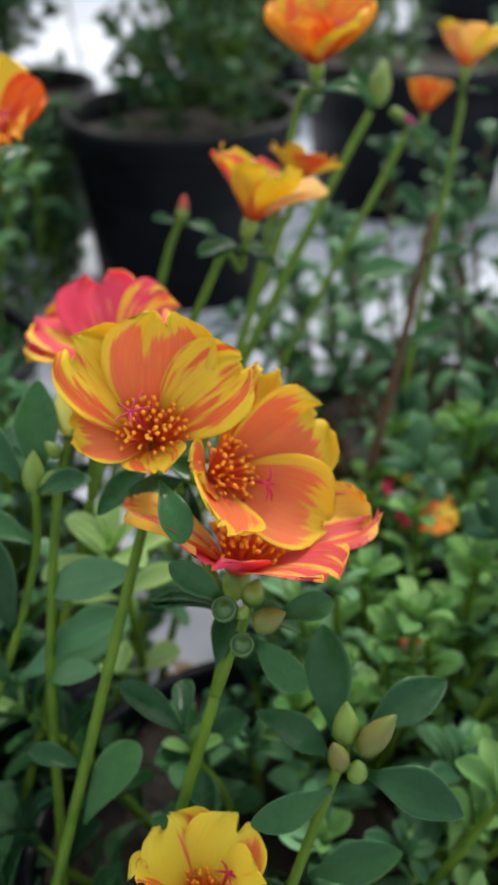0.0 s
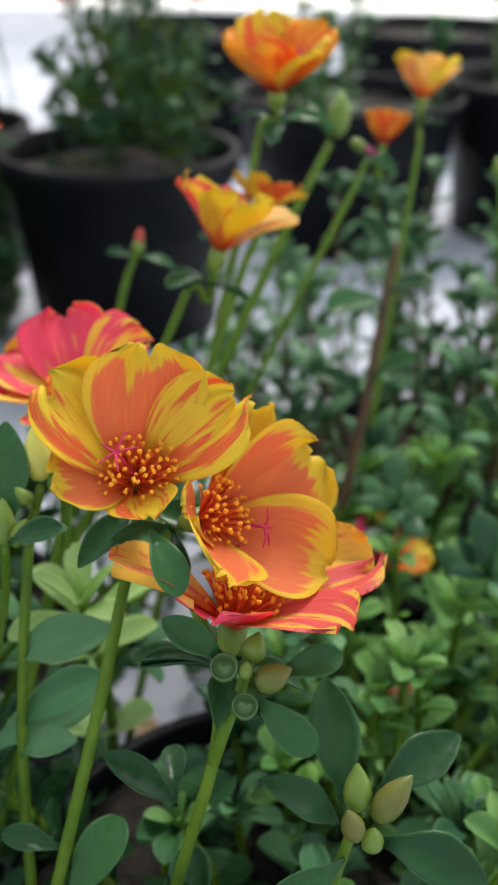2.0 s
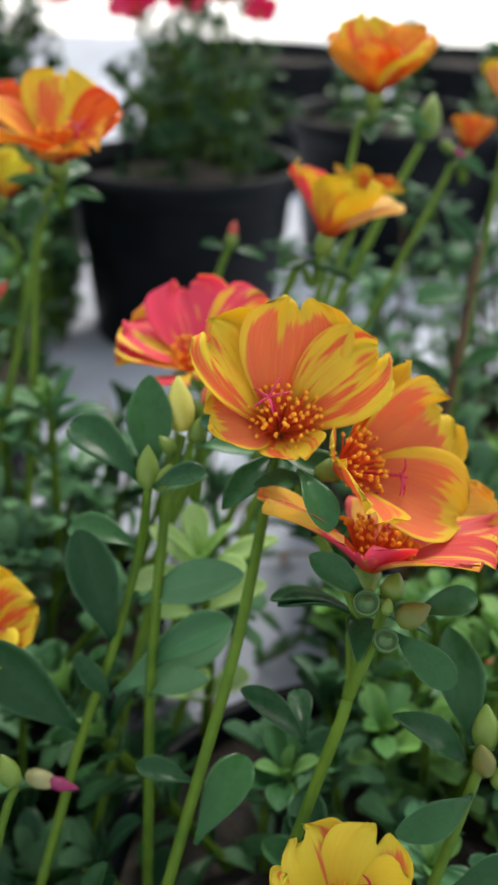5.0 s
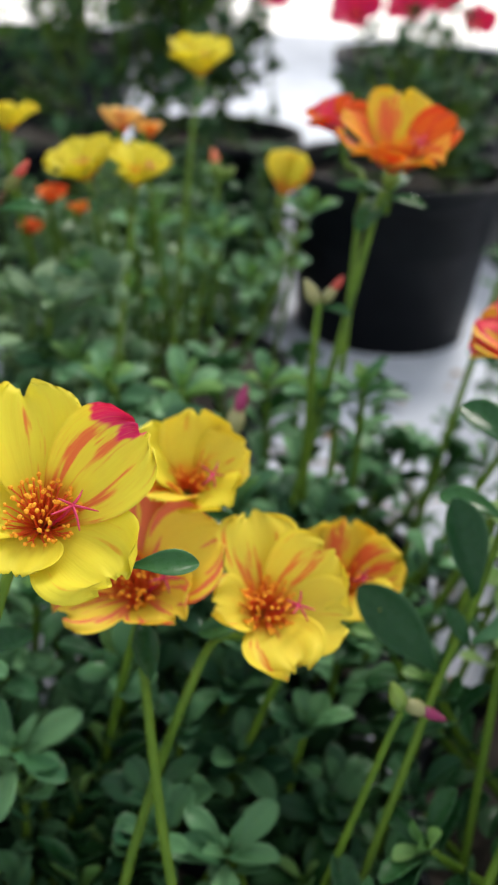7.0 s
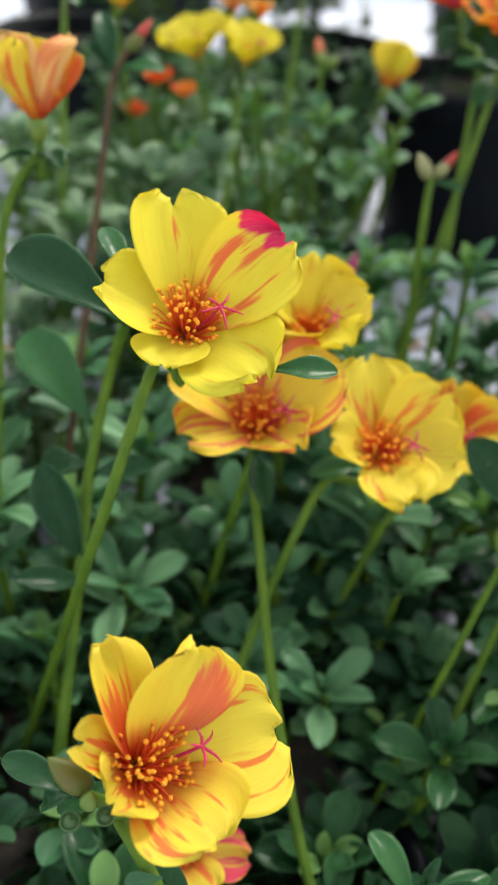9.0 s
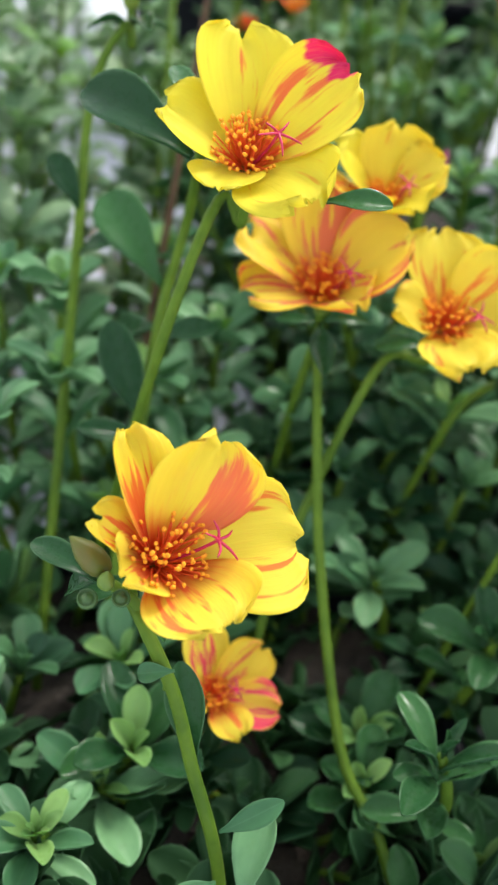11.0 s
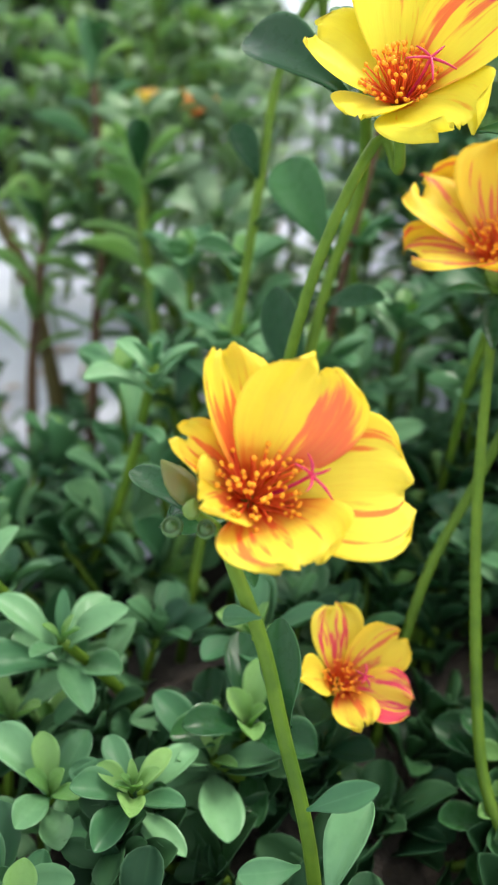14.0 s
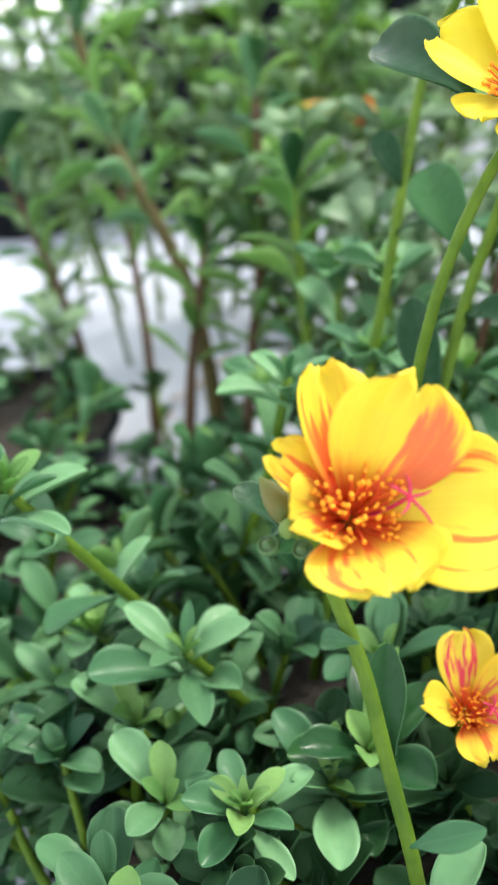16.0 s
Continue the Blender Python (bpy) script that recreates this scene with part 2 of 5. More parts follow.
# darker copy of leaf_mass: shade among low and far leaves put into the colour
M_LEAF_PAINTED_SHADE = leaf_material("leaf_painted_shade", (0.008, 0.036, 0.015), (0.040, 0.112, 0.040), thin=0.14, island=True, gloss=0.5, sheen=0.18)
M_POT = plain_material("black_plastic", (0.003, 0.004, 0.006), (0.007, 0.009, 0.012), 60, 0.5, 0.2, 0.0005, sheen=0.14)
M_SOIL = plain_material("soil", (0.012, 0.010, 0.008), (0.050, 0.039, 0.030), 120, 0.95, 1.0, 0.006)
M_FLOOR = plain_material("pale_concrete", (0.37, 0.40, 0.48), (0.60, 0.63, 0.71), 14, 0.75, 0.5, 0.002)
M_LITTER = plain_material("dry_leaf", (0.20, 0.12, 0.06), (0.42, 0.30, 0.18), 90, 0.8, 0.4, 0.001)


# ---- builders ----
def mesh_of(name, verts, faces, mat, uvs=None, smooth=True):
    me = bpy.data.meshes.new(name)
    me.from_pydata([tuple(map(float, v)) for v in verts], [], [tuple(map(int, f)) for f in faces])
    if uvs is not None:
        idx = np.empty(len(me.loops), dtype=np.int32)
        me.loops.foreach_get("vertex_index", idx)
        layer = me.uv_layers.new(name="UVMap")
        layer.data.foreach_set("uv", np.asarray(uvs, dtype=np.float32)[idx].ravel())
    me.polygons.foreach_set("use_smooth", [smooth] * len(me.polygons))
    for one in mat if isinstance(mat, tuple) else (mat,):
        me.materials.append(one)
    return me


def part(name, me, parent, m=None, label=""):
    ob = new(name, me)
    ob.parent = parent
    if m is not None:
        ob.matrix_basis = m
    if label:
        ob["label"] = label
    return ob


def thing(name, label, category, at=(0, 0, 0), group="", kind=""):
    ob = new(name)
    ob.location = at
    ob.empty_display_size = 0.01
    return tagged(ob, label, category, group, kind)


def aim(at, z, roll=0.0, scale=1.0):
    """A pose at a place with its z axis along a direction."""
    q = Vector(z).normalized().to_track_quat("Z", "Y").to_matrix().to_4x4()
    return Matrix.Translation(at) @ q @ pose(0, 0, 0, 0, 0, roll) @ Matrix.Scale(scale, 4)


def blade(nu, nv, shape, thick, bunch=1.0):
    """A closed thin blade. shape(s, v) gives its place, s from -1 to 1 across and v from 0 to 1 along."""
    s, v = np.linspace(-1, 1, nu), 1 - (1 - np.linspace(0, 1, nv)) ** bunch
    top = np.array([[shape(a, b) for a in s] for b in v], float)
    du, dv = np.gradient(top, axis=1), np.gradient(top, axis=0)
    nor = np.cross(du, dv)
    nor /= np.linalg.norm(nor, axis=2, keepdims=True) + 1e-12
    taper = (1 - 0.9 * np.abs(s[None, :, None]) ** 4) * (1 - 0.7 * v[:, None, None] ** 6)
    low = top - nor * thick * taper
    verts = np.concatenate([top.reshape(-1, 3), low.reshape(-1, 3)])
    k = nu * nv
    ids = np.arange(k).reshape(nv, nu)
    quads = np.stack([ids[:-1, :-1], ids[:-1, 1:], ids[1:, 1:], ids[1:, :-1]], -1).reshape(-1, 4)
    rim = np.concatenate([ids[0], ids[1:, -1], ids[-1, -2::-1], ids[-2:0:-1, 0]])
    nxt = np.roll(rim, -1)
    sides = np.stack([nxt, rim, rim + k, nxt + k], -1)
    faces = np.concatenate([quads, quads[:, ::-1] + k, sides])
    uv = np.stack(np.broadcast_arrays((s[None, :] + 1) / 2, v[:, None]), -1).reshape(-1, 2)
    return verts, faces, np.concatenate([uv, uv])


def leaf_shape(wide, fold, arch, wave=0.0, peak=0.62, blunt=0.5, twist=0.0):
    """A leaf one unit long: peak is where it is widest, blunt rounds its tip."""
    def shape(s, v):
        if v < peak:
            half = wide / 2 * (0.09 + 0.91 * math.sin(math.pi / 2 * v / peak) ** 1.55)
        else:
            half = wide / 2 * max(0.0, 1 - ((v - peak) / (1.002 - peak)) ** (1 / blunt)) ** blunt
        tilt = twist * v * s * half
        return (s * half, v, fold * (0.22 * abs(s) + 0.62 * s * s) * half + arch * (v - 1.25 * v * v) + wave * half * math.sin(6 * v + 2 * s) + tilt)
    return shape


# round-tipped leaves first, then two pointed ones and two narrow ones
LEAF_SPECS = [(0.52, 0.45, 0.24, 0.03, 0.74, 0.5, 0.2), (0.58, 0.55, 0.14, 0.06, 0.76, 0.48, -0.2), (0.47, 0.35, 0.36, 0.05, 0.72, 0.5, 0.0), (0.52, 0.65, 0.28, 0.04, 0.73, 0.5, 0.3),
              (0.44, 0.40, 0.15, 0.08, 0.58, 0.70, 0.0), (0.45, 0.35, 0.50, 0.06, 0.55, 0.72, -0.3), (0.31, 0.35, 0.30, 0.05, 0.62, 0.58, 0.2), (0.28, 0.45, 0.10, 0.05, 0.62, 0.60, -0.2),
              (0.41, 0.45, 0.22, 0.06, 0.67, 0.55, 0.2), (0.37, 0.40, 0.32, 0.07, 0.65, 0.56, -0.25)]
LEAVES = [blade(9, 12, leaf_shape(*q), 0.05, 1.8) for q in LEAF_SPECS]
MIDDLE = [blade(5, 8, leaf_shape(*q), 0.05, 1.8) for q in LEAF_SPECS]
LEAF_DARK = [mesh_of("leaf", *L[:2], M_LEAF, L[2]) for L in LEAVES]
LEAF_MID = [mesh_of("leaf_mid", *L[:2], M_LEAF_MID, L[2]) for L in LEAVES]
LEAF_NEW = [mesh_of("leaf_young", *L[:2], M_LEAF_NEW, L[2]) for L in LEAVES]
LEAF_BACKLIT = [mesh_of("leaf_backlit", *L[:2], M_LEAF_BACKLIT, L[2]) for L in LEAVES]
LOW = [blade(3, 6, leaf_shape(*q), 0.045, 1.7) for q in LEAF_SPECS]


def tube(points, radii, sides=8):
    """A round stem along a smooth line through the points."""
    pts = [Vector(p) for p in points]
    line, rad = [], []
    for i in range(len(pts) - 1):
        a, b, c, d = pts[max(i - 1, 0)], pts[i], pts[i + 1], pts[min(i + 2, len(pts) - 1)]
        for k in range(5):
            t = k / 5
            line.append(0.5 * ((2 * b) + (c - a) * t + (2 * a - 5 * b + 4 * c - d) * t * t + (3 * b - a - 3 * c + d) * t**3))
            rad.append(radii[i] * (1 - t) + radii[i + 1] * t)
    line.append(pts[-1])
    rad.append(radii[-1])
    verts, faces = [], []
    side = Vector((1, 0, 0))
    for i, p in enumerate(line):
        d = (line[min(i + 1, len(line) - 1)] - line[max(i - 1, 0)]).normalized()
        side = (side - d * side.dot(d)).normalized()
        up = d.cross(side)
        for k in range(sides):
            a = 2 * math.pi * k / sides
            verts.append(p + (side * math.cos(a) + up * math.sin(a)) * rad[i])
    for i in range(len(line) - 1):
        for k in range(sides):
            j = (k + 1) % sides
            faces.append((i * sides + k, i * sides + j, (i + 1) * sides + j, (i + 1) * sides + k))
    faces.append(tuple(range(sides))[::-1])
    faces.append(tuple(range((len(line) - 1) * sides, len(line) * sides)))
    return verts, faces


def lathe(profile, sides=48, wobble=0.0):
    verts = [(r * math.cos(2 * math.pi * k / sides), r * math.sin(2 * math.pi * k / sides), z) for r, z in profile for k in range(sides)]
    faces = []
    for i in range(len(profile) - 1):
        for k in range(sides):
            j = (k + 1) % sides
            faces.append((i * sides + k, i * sides + j, (i + 1) * sides + j, (i + 1) * sides + k))
    return verts, faces


def joined(pieces):
    """Many (verts, faces, uvs) in one."""
    vs, fs, us, base = [], [], [], 0
    for p in pieces:
        v = np.asarray(p[0], float)
        vs.append(v)
        fs += [tuple(int(i) + base for i in f) for f in p[1]]
        us.append(p[2] if len(p) > 2 and p[2] is not None else np.zeros((len(v), 2)))
        base += len(v)
    return np.concatenate(vs), fs, np.concatenate(us)


def moved(piece, m):
    a = np.array(m)
    return (np.asarray(piece[0], float) @ a[:3, :3].T + a[:3, 3], piece[1], piece[2] if len(piece) > 2 else None)


def petal_shape(long, wide, near, far, cup, ripple, phase, notch, curl=0.0):
    """An obovate petal: it leaves the axis at near degrees and ends at far degrees from it."""
    steps = np.linspace(0, 1, 41)
    ang = np.radians(near + (far - near) * steps**0.8)
    r = np.concatenate([[0], np.cumsum(np.sin(ang[1:]) / 40)]) * long
    z = np.concatenate([[0], np.cumsum(np.cos(ang[1:]) / 40)]) * long

    def shape(s, v):
        if v < 0.68:
            half = wide / 2 * (0.15 + 0.85 * math.sin(math.pi / 2 * v / 0.68) ** 1.2)
        else:
            half = wide / 2 * max(0.0, 1 - ((v - 0.68) / 0.335) ** 2.3) ** 0.44
        w = v * (1 + 0.02 * math.sin(5 * s + phase) * v) - notch * v**6 * math.exp(-((s + 0.22 * math.sin(phase)) / 0.26) ** 2) - 0.016 * v**9 * (math.sin(9 * s + 3 * phase) + 0.4 * math.sin(17 * s + phase)) * (1 - s**6) - 0.04 * v**8 * s * s
        w = min(max(w, 0), 1)
        a = near + (far - near) * w**0.8
        rr, zz = np.interp(w, steps, r), np.interp(w, steps, z)
        lift = cup * half * s * s + 0.50 * ripple * long * v**6 * math.sin(12 * s + 1.7 * phase) + 0.3 * ripple * long * v**9 * math.sin(25 * s + 0.6 * phase) + ripple * long * v**2.5 * (0.8 * math.sin(3.4 * s + phase) + 0.6 * math.sin(7.5 * s + 2.3 * phase + 3 * v))
        lift -= curl * long * v**6 * (0.55 + 0.45 * math.sin(2.2 * s + phase))
        ca, sa = math.cos(math.radians(a)), math.sin(math.radians(a))
        return (s * half, rr + 0.0015 - lift * ca, zz + lift * sa)
    return shape


def stamen_mesh(rng):
    """One stamen 8 mm tall: a thin red filament and its orange anther."""
    bend = rng.uniform(-0.0007, 0.0007)
    fil = tube([(0, 0, 0), (bend, 0.0003, 0.004), (0, 0, 0.008)], [0.00019, 0.00018, 0.00014], 5)
    ball = lathe([(0.0001, -1), (0.8, -0.55), (1.0, 0.1), (0.65, 0.8), (0.0001, 1)], 7)
    m = Matrix.Translation((0, 0, 0.0083)) @ Euler((rng.uniform(-0.8, 0.8), rng.uniform(-0.8, 0.8), 0)).to_matrix().to_4x4() @ Matrix.Diagonal((0.00047, 0.00038, 0.00055, 1))
    v, f, _ = joined([fil, moved(ball, m)])
    me = mesh_of("stamen", v, f, (M_STAMEN, M_ANTHER))
    for p in me.polygons:
        p.material_index = int(min(p.vertices) >= len(fil[0]))
    return me


STAMENS = [stamen_mesh(random.Random(i)) for i in range(6)]


def stamen_poses(rng, count, high, spread):
    """Where the stamens of one blossom stand: a dome round the middle."""
    for i in range(count):
        a, q = i * 2.39996 + rng.uniform(-0.7, 0.7), math.sqrt(rng.uniform(0.02, 1.0))
        h = high * rng.uniform(0.70, 1.12) * (1 - 0.32 * q * q)
        foot = Vector((math.cos(a) * q, math.sin(a) * q, 0.0)) * 0.0016 + Vector((0, 0, 0.0008))
        top = Vector((math.cos(a) * q * spread, math.sin(a) * q * spread, h))
        yield aim(foot, top - foot, rng.uniform(0, 360), (top - foot).length / 0.0083)


def pistil(rng, high, arms=5, reach=0.004):
    out = [tube([(0, 0, 0), (0.0003, 0, high * 0.6), (0, 0.0004, high)], [0.0004, 0.00032, 0.0003], 6)]
    for k in range(arms):
        a = 2 * math.pi * k / arms + rng.uniform(-0.3, 0.3)
        d = Vector((math.cos(a), math.sin(a), 0)) * reach * rng.uniform(0.7, 1.1)
        out.append(tube([(0, 0.0004, high), d * 0.5 + Vector((0, 0, high + 0.0007)), d + Vector((0, 0, high + 0.0005))], [0.0003, 0.00026, 0.00012], 5))
    return joined(out)


def blossom(parent, at, facing, roll, size, mats, near=38, far=72, rng_seed=1, petals=5, wide=0.88, cup=0.30, ripple=0.060, full=True, hero=False, tune=(), style=(10, 24)):
    """A blossom with its green base, petals, stamens and pistil, as parts. size: a petal's length."""
    rng = random.Random(rng_seed)
    base = moved(lathe([(0.0002, -0.0055), (0.0016, -0.005), (0.0024, -0.002), (0.0024, -0.0002), (0.0012, 0.0004)], 12), Matrix.Scale(size / 0.021, 4))
    head = part("blossom", mesh_of("calyx", base[0], base[1], M_BUD), parent, aim(at, facing, roll))
    tune = dict(tune)
    for k in range(petals):
        t = tune.get(k, {})
        L = size * t.get("long", rng.uniform(0.94, 1.08))
        sh = petal_shape(L, L * t.get("wide", wide * rng.uniform(0.95, 1.08)), t.get("near", near + rng.uniform(-4, 4)), t.get("far", far + rng.uniform(-7, 7)),
                         t.get("cup", cup * rng.uniform(0.6, 1.3)), ripple * rng.uniform(0.6, 1.5), rng.uniform(0, 6.28), t.get("notch", rng.uniform(0.04, 0.15)), t.get("curl", rng.uniform(-0.03, 0.07)))
        b = blade(23, 17, sh, 0.00022) if hero else blade(9, 8, sh, 0.00022)
        mat = mats[k % len(mats)]
        turn = pose(0, 0, 0, 0, 7, 360 / petals * k + t.get("turn", rng.uniform(-6, 6)))
        part("petal", mesh_of("petal", b[0], b[1], mat, b[2]), head, turn)
    if full:
        for m in stamen_poses(rng, 88 if hero else 34, size * 0.42, size * 0.33):
            part("stamen", rng.choice(STAMENS), head, m)
        p = pistil(rng, size * 0.56, reach=size * 0.20)
        part("pistil", mesh_of("pistil", p[0], p[1], M_PISTIL), head, pose(size * 0.03, -size * 0.02, 0, *style, 0), "magenta star-shaped pistil")
    return head


def leaf(parent, at, along, up=(0, 0, 1), long=0.025, young=False, pick=None, rng=random, slim=0.84):
    """One leaf from its foot along a direction, its face towards up."""
    y = Vector(along).normalized()
    x = y.cross(Vector(up))
    x = x.normalized() if x.length > 1e-4 else Vector((1, 0, 0))
    z = x.cross(y)
    m = Matrix((x, y, z)).transposed().to_4x4()
    m.translation = at
    k = rng.randrange(4) if pick is None else pick
    return part("leaf", (LEAF_DARK, LEAF_NEW, LEAF_MID, LEAF_BACKLIT)[int(young)][k], parent, m @ Matrix.Diagonal((long * slim, long * 1.04, long, 1)))


def stem(parent, points, r0=0.0013, r1=0.0011, mat=None, sides=10):
    n = len(points)
    radii = [r0 + (r1 - r0) * i / (n - 1) for i in range(n)]
    v, f = tube(points, radii, sides)
    return part("stem", mesh_of("stem", v, f, mat or M_STEM), parent)


def bud(parent, at, along, long=0.012, fat=0.42, mat=None, tip=None, name="bud"):
    """A pointed closed bud of two overlapping sepals, with coloured petals at its tip where they show."""
    w = long * fat / 2
    prof = [(0.0001, 0), (w * 0.55, long * 0.04), (w * 0.9, long * 0.2), (w, long * 0.4), (w * 0.85, long * 0.62), (w * 0.5, long * 0.82), (w * 0.2, long * 0.95), (0.0001, long)]
    v, f = lathe(prof, 14)
    v = [(x * (1 + 0.10 * math.cos(2 * math.atan2(y, x))), y, z) for x, y, z in v]
    b = part(name, mesh_of("bud", v, f, mat or M_BUD), parent, aim(at, along, 20))
    if tip:
        t = long * 0.9
        v, f = lathe([(0.0001, long * 0.55), (w * 0.72, long * 0.65), (w * 0.7, long * 0.95), (w * 0.35, long * 1.3), (0.0001, long * 1.45)], 10)
        v = [(x * (1 + 0.2 * math.sin(5 * z / t + 2)), y * (1 + 0.15 * math.cos(9 * z / t)), z) for x, y, z in v]
        part("furled_petals", mesh_of("furled_petals", v, f, tip), b)
    return b


def capsule(parent, at, along, r=0.0035):
    """A round green seed capsule in the ring that its fallen blossom left."""
    v, f = lathe([(0.0001, 0), (r * 0.8, r * 0.15), (r * 1.05, r * 0.7), (r * 0.98, r * 1.15), (r * 0.86, r * 1.2), (r * 0.8, r * 0.95), (r * 0.62, r * 0.9), (r * 0.5, r * 1.25), (0.0001, r * 1.5)], 14)
    return part("seed_capsule", mesh_of("seed_capsule", v, f, M_CAPSULE), parent, aim(at, along))


def rosette(parent, at, up, size=0.024, count=9, rng=random, young=3, spread=1.0, tone=0):
    """A whorl of leaves round a shoot's tip: short upright young ones inside, broad spreading ones outside."""
    q = Vector(up).normalized().to_track_quat("Z", "Y").to_matrix()
    for k in range(count):
        a = k * 2.39996 + rng.uniform(-0.25, 0.25)
        f = k / max(count - 1, 1)
        el = radians(80 - 62 * f**0.9 * spread + rng.uniform(-10, 10))
        d = q @ Vector((math.cos(a) * math.cos(el), math.sin(a) * math.cos(el), math.sin(el)))
        inward = q @ Vector((-math.cos(a) * math.sin(el), -math.sin(a) * math.sin(el), math.cos(el)))
        L = size * (0.36 + 0.64 * min(1.0, f * 1.35)) * rng.uniform(0.9, 1.1)
        leaf(parent, Vector(at) - Vector(up).normalized() * 0.010 * f * size / 0.024, d, inward, L, 1 if k < young else tone, pick=6 if k < 2 else rng.choice((9, 8, 6)) if k < 5 else rng.choice((0, 2, 2, 3, 8)), rng=rng)


def shoot_plan(rng, foot, tip, size, gap=0.0105):
    """Where the leaves of a leafy shoot stand: foot, direction, face, length."""
    foot, tip = Vector(foot), Vector(tip)
    ax = tip - foot
    n = max(3, int(ax.length / gap))
    q = ax.to_track_quat("Z", "Y").to_matrix()
    out = []
    for i in range(n):
        f = (i + 0.6) / n
        for k in range(2):
            a = i * 1.75 + k * math.pi + rng.uniform(-0.4, 0.4)
            el = radians(rng.uniform(5, 35) + 25 * f)
            d = q @ Vector((math.cos(a) * math.cos(el), math.sin(a) * math.cos(el), math.sin(el)))
            up = q @ Vector((-math.cos(a) * math.sin(el), -math.sin(a) * math.sin(el), math.cos(el)))
            out.append((foot + ax * f, d, up, size * rng.uniform(0.7, 1.1) * (0.8 + 0.2 * f)))
    for k in range(7):
        a, f = k * 2.4 + rng.uniform(-0.3, 0.3), k / 6
        el = radians(72 - 50 * f)
        d = q @ Vector((math.cos(a) * math.cos(el), math.sin(a) * math.cos(el), math.sin(el)))
        up = q @ Vector((-math.cos(a) * math.sin(el), -math.sin(a) * math.sin(el), math.cos(el)))
        out.append((tip, d, up, size * (0.4 + 0.5 * f)))
    return out


def leafy_shoot(foot, tip, size=0.024, seed=0, young=4, label="leafy green purslane shoot rising from the pot", group="leafy shoots", gap=0.0105, tone=0):
    rng = random.Random(seed)
    ob = thing("purslane_shoot", label, "plant", foot, group)
    o = Vector(foot)
    bend = Vector((rng.uniform(-1, 1), rng.uniform(-1, 1), 0)) * 0.006
    local = Vector(tip) - o
    stem(ob, [(0, 0, 0), local * 0.5 + bend, local], 0.0018, 0.0011, M_STEM, 7)
    plan = shoot_plan(rng, (0, 0, 0), local, size, gap)
    for i, (p, d, up, L) in enumerate(plan):
        leaf(ob, p, d, up, L, 1 if len(plan) - 7 <= i < len(plan) - 7 + young else tone, rng=rng)
    return ob


def leaf_matrix(p, d, up, L):
    y = Vector(d).normalized()
    x = y.cross(Vector(up))
    x = x.normalized() if x.length > 1e-4 else Vector((1, 0, 0))
    m = Matrix((x * L * 0.88, y * L * 1.04, x.cross(y) * L)).transposed().to_4x4()
    m.translation = p
    return np.array(m)


def mass(name, label, shoots, seed, mat=None, picks=(0, 1, 2, 3), gap=0.014, bare=0.0, fine=False, wood=None):
    """Many leafy shoots, too many to count, as one leafy mass: shoots are (foot, tip, leaf length)."""
    rng = random.Random(seed)
    byk = {}
    tubes = []
    for foot, tip, size in shoots:
        mid = (Vector(foot) + Vector(tip)) / 2 + Vector((rng.uniform(-1, 1), rng.uniform(-1, 1), 0)) * 0.006
        tubes.append(tube([foot, mid, tip], [0.0016, 0.0014, 0.001], 5))
        for spec in shoot_plan(rng, Vector(foot).lerp(Vector(tip), bare), tip, size, gap):
            byk.setdefault(rng.choice(picks), []).append(leaf_matrix(*spec))
    vs, fs, us, base = [], [], [], 0
    for k in sorted(byk):
        v, f, u = (MIDDLE if fine else LOW)[k]
        a = np.array(byk[k])
        vv = np.einsum("nij,vj->nvi", a[:, :3, :3], v) + a[:, None, :3, 3]
        ff = f[None] + (np.arange(len(a)) * len(v))[:, None, None] + base
        vs.append(vv.reshape(-1, 3))
        fs += ff.reshape(-1, 4).tolist()
        us.append(np.tile(u, (len(a), 1)))
        base += len(a) * len(v)
    ob = new(name, mesh_of(name, np.concatenate(vs), fs, mat or M_LEAF_MASS, np.concatenate(us)))
    tagged(ob, label, "foliage", kind="stuff")
    t = joined(tubes)
    part("stems", mesh_of("stems", t[0], t[1], wood or M_STEM), ob)
    return ob


def pot(at, r, high, label, soil=0.86, group="black pots", tilt=0.0):
    """A black plastic nursery pot with a rolled rim, filled with soil."""
    ob = thing("flower_pot", label, "pot", at, group)
    w = 0.003
    prof = [(0.001, 0.004), (r * 0.74, 0.004), (r * 0.76, 0.0), (r * 0.80, 0.0), (r * 0.93, high * 0.84), (r * 0.94, high * 0.86), (r * 1.0, high * 0.87), (r * 1.01, high * 0.97),
            (r * 1.0, high), (r * 0.965, high), (r * 0.95, high * 0.985), (r * 0.93, high * 0.86), (r * 0.90, high * 0.6)]
    v, f = lathe(prof, 56)
    part("body", mesh_of("pot_body", v, f, M_POT), ob)
    rings = [(r * q, high * soil + 0.004 * math.sin(7 * q)) for q in (0.001, 0.2, 0.4, 0.6, 0.8, 0.925)]
    v, f = lathe(rings, 40)
    v = [(x, y, z + 0.006 * noise.noise(Vector((x * 40, y * 40, at[0] * 9)))) for x, y, z in v]
    part("soil", mesh_of("soil", v, f, M_SOIL), ob)
    return ob


# ---- the large structure ----
gv = [(-150, -150, 0), (150, -150, 0), (150, 150, 0), (-150, 150, 0)]
ground = tagged(new("ground", mesh_of("ground", gv, [(0, 1, 2, 3)], M_FLOOR, smooth=False)), "pale worn concrete yard floor", "floor", kind="structure")

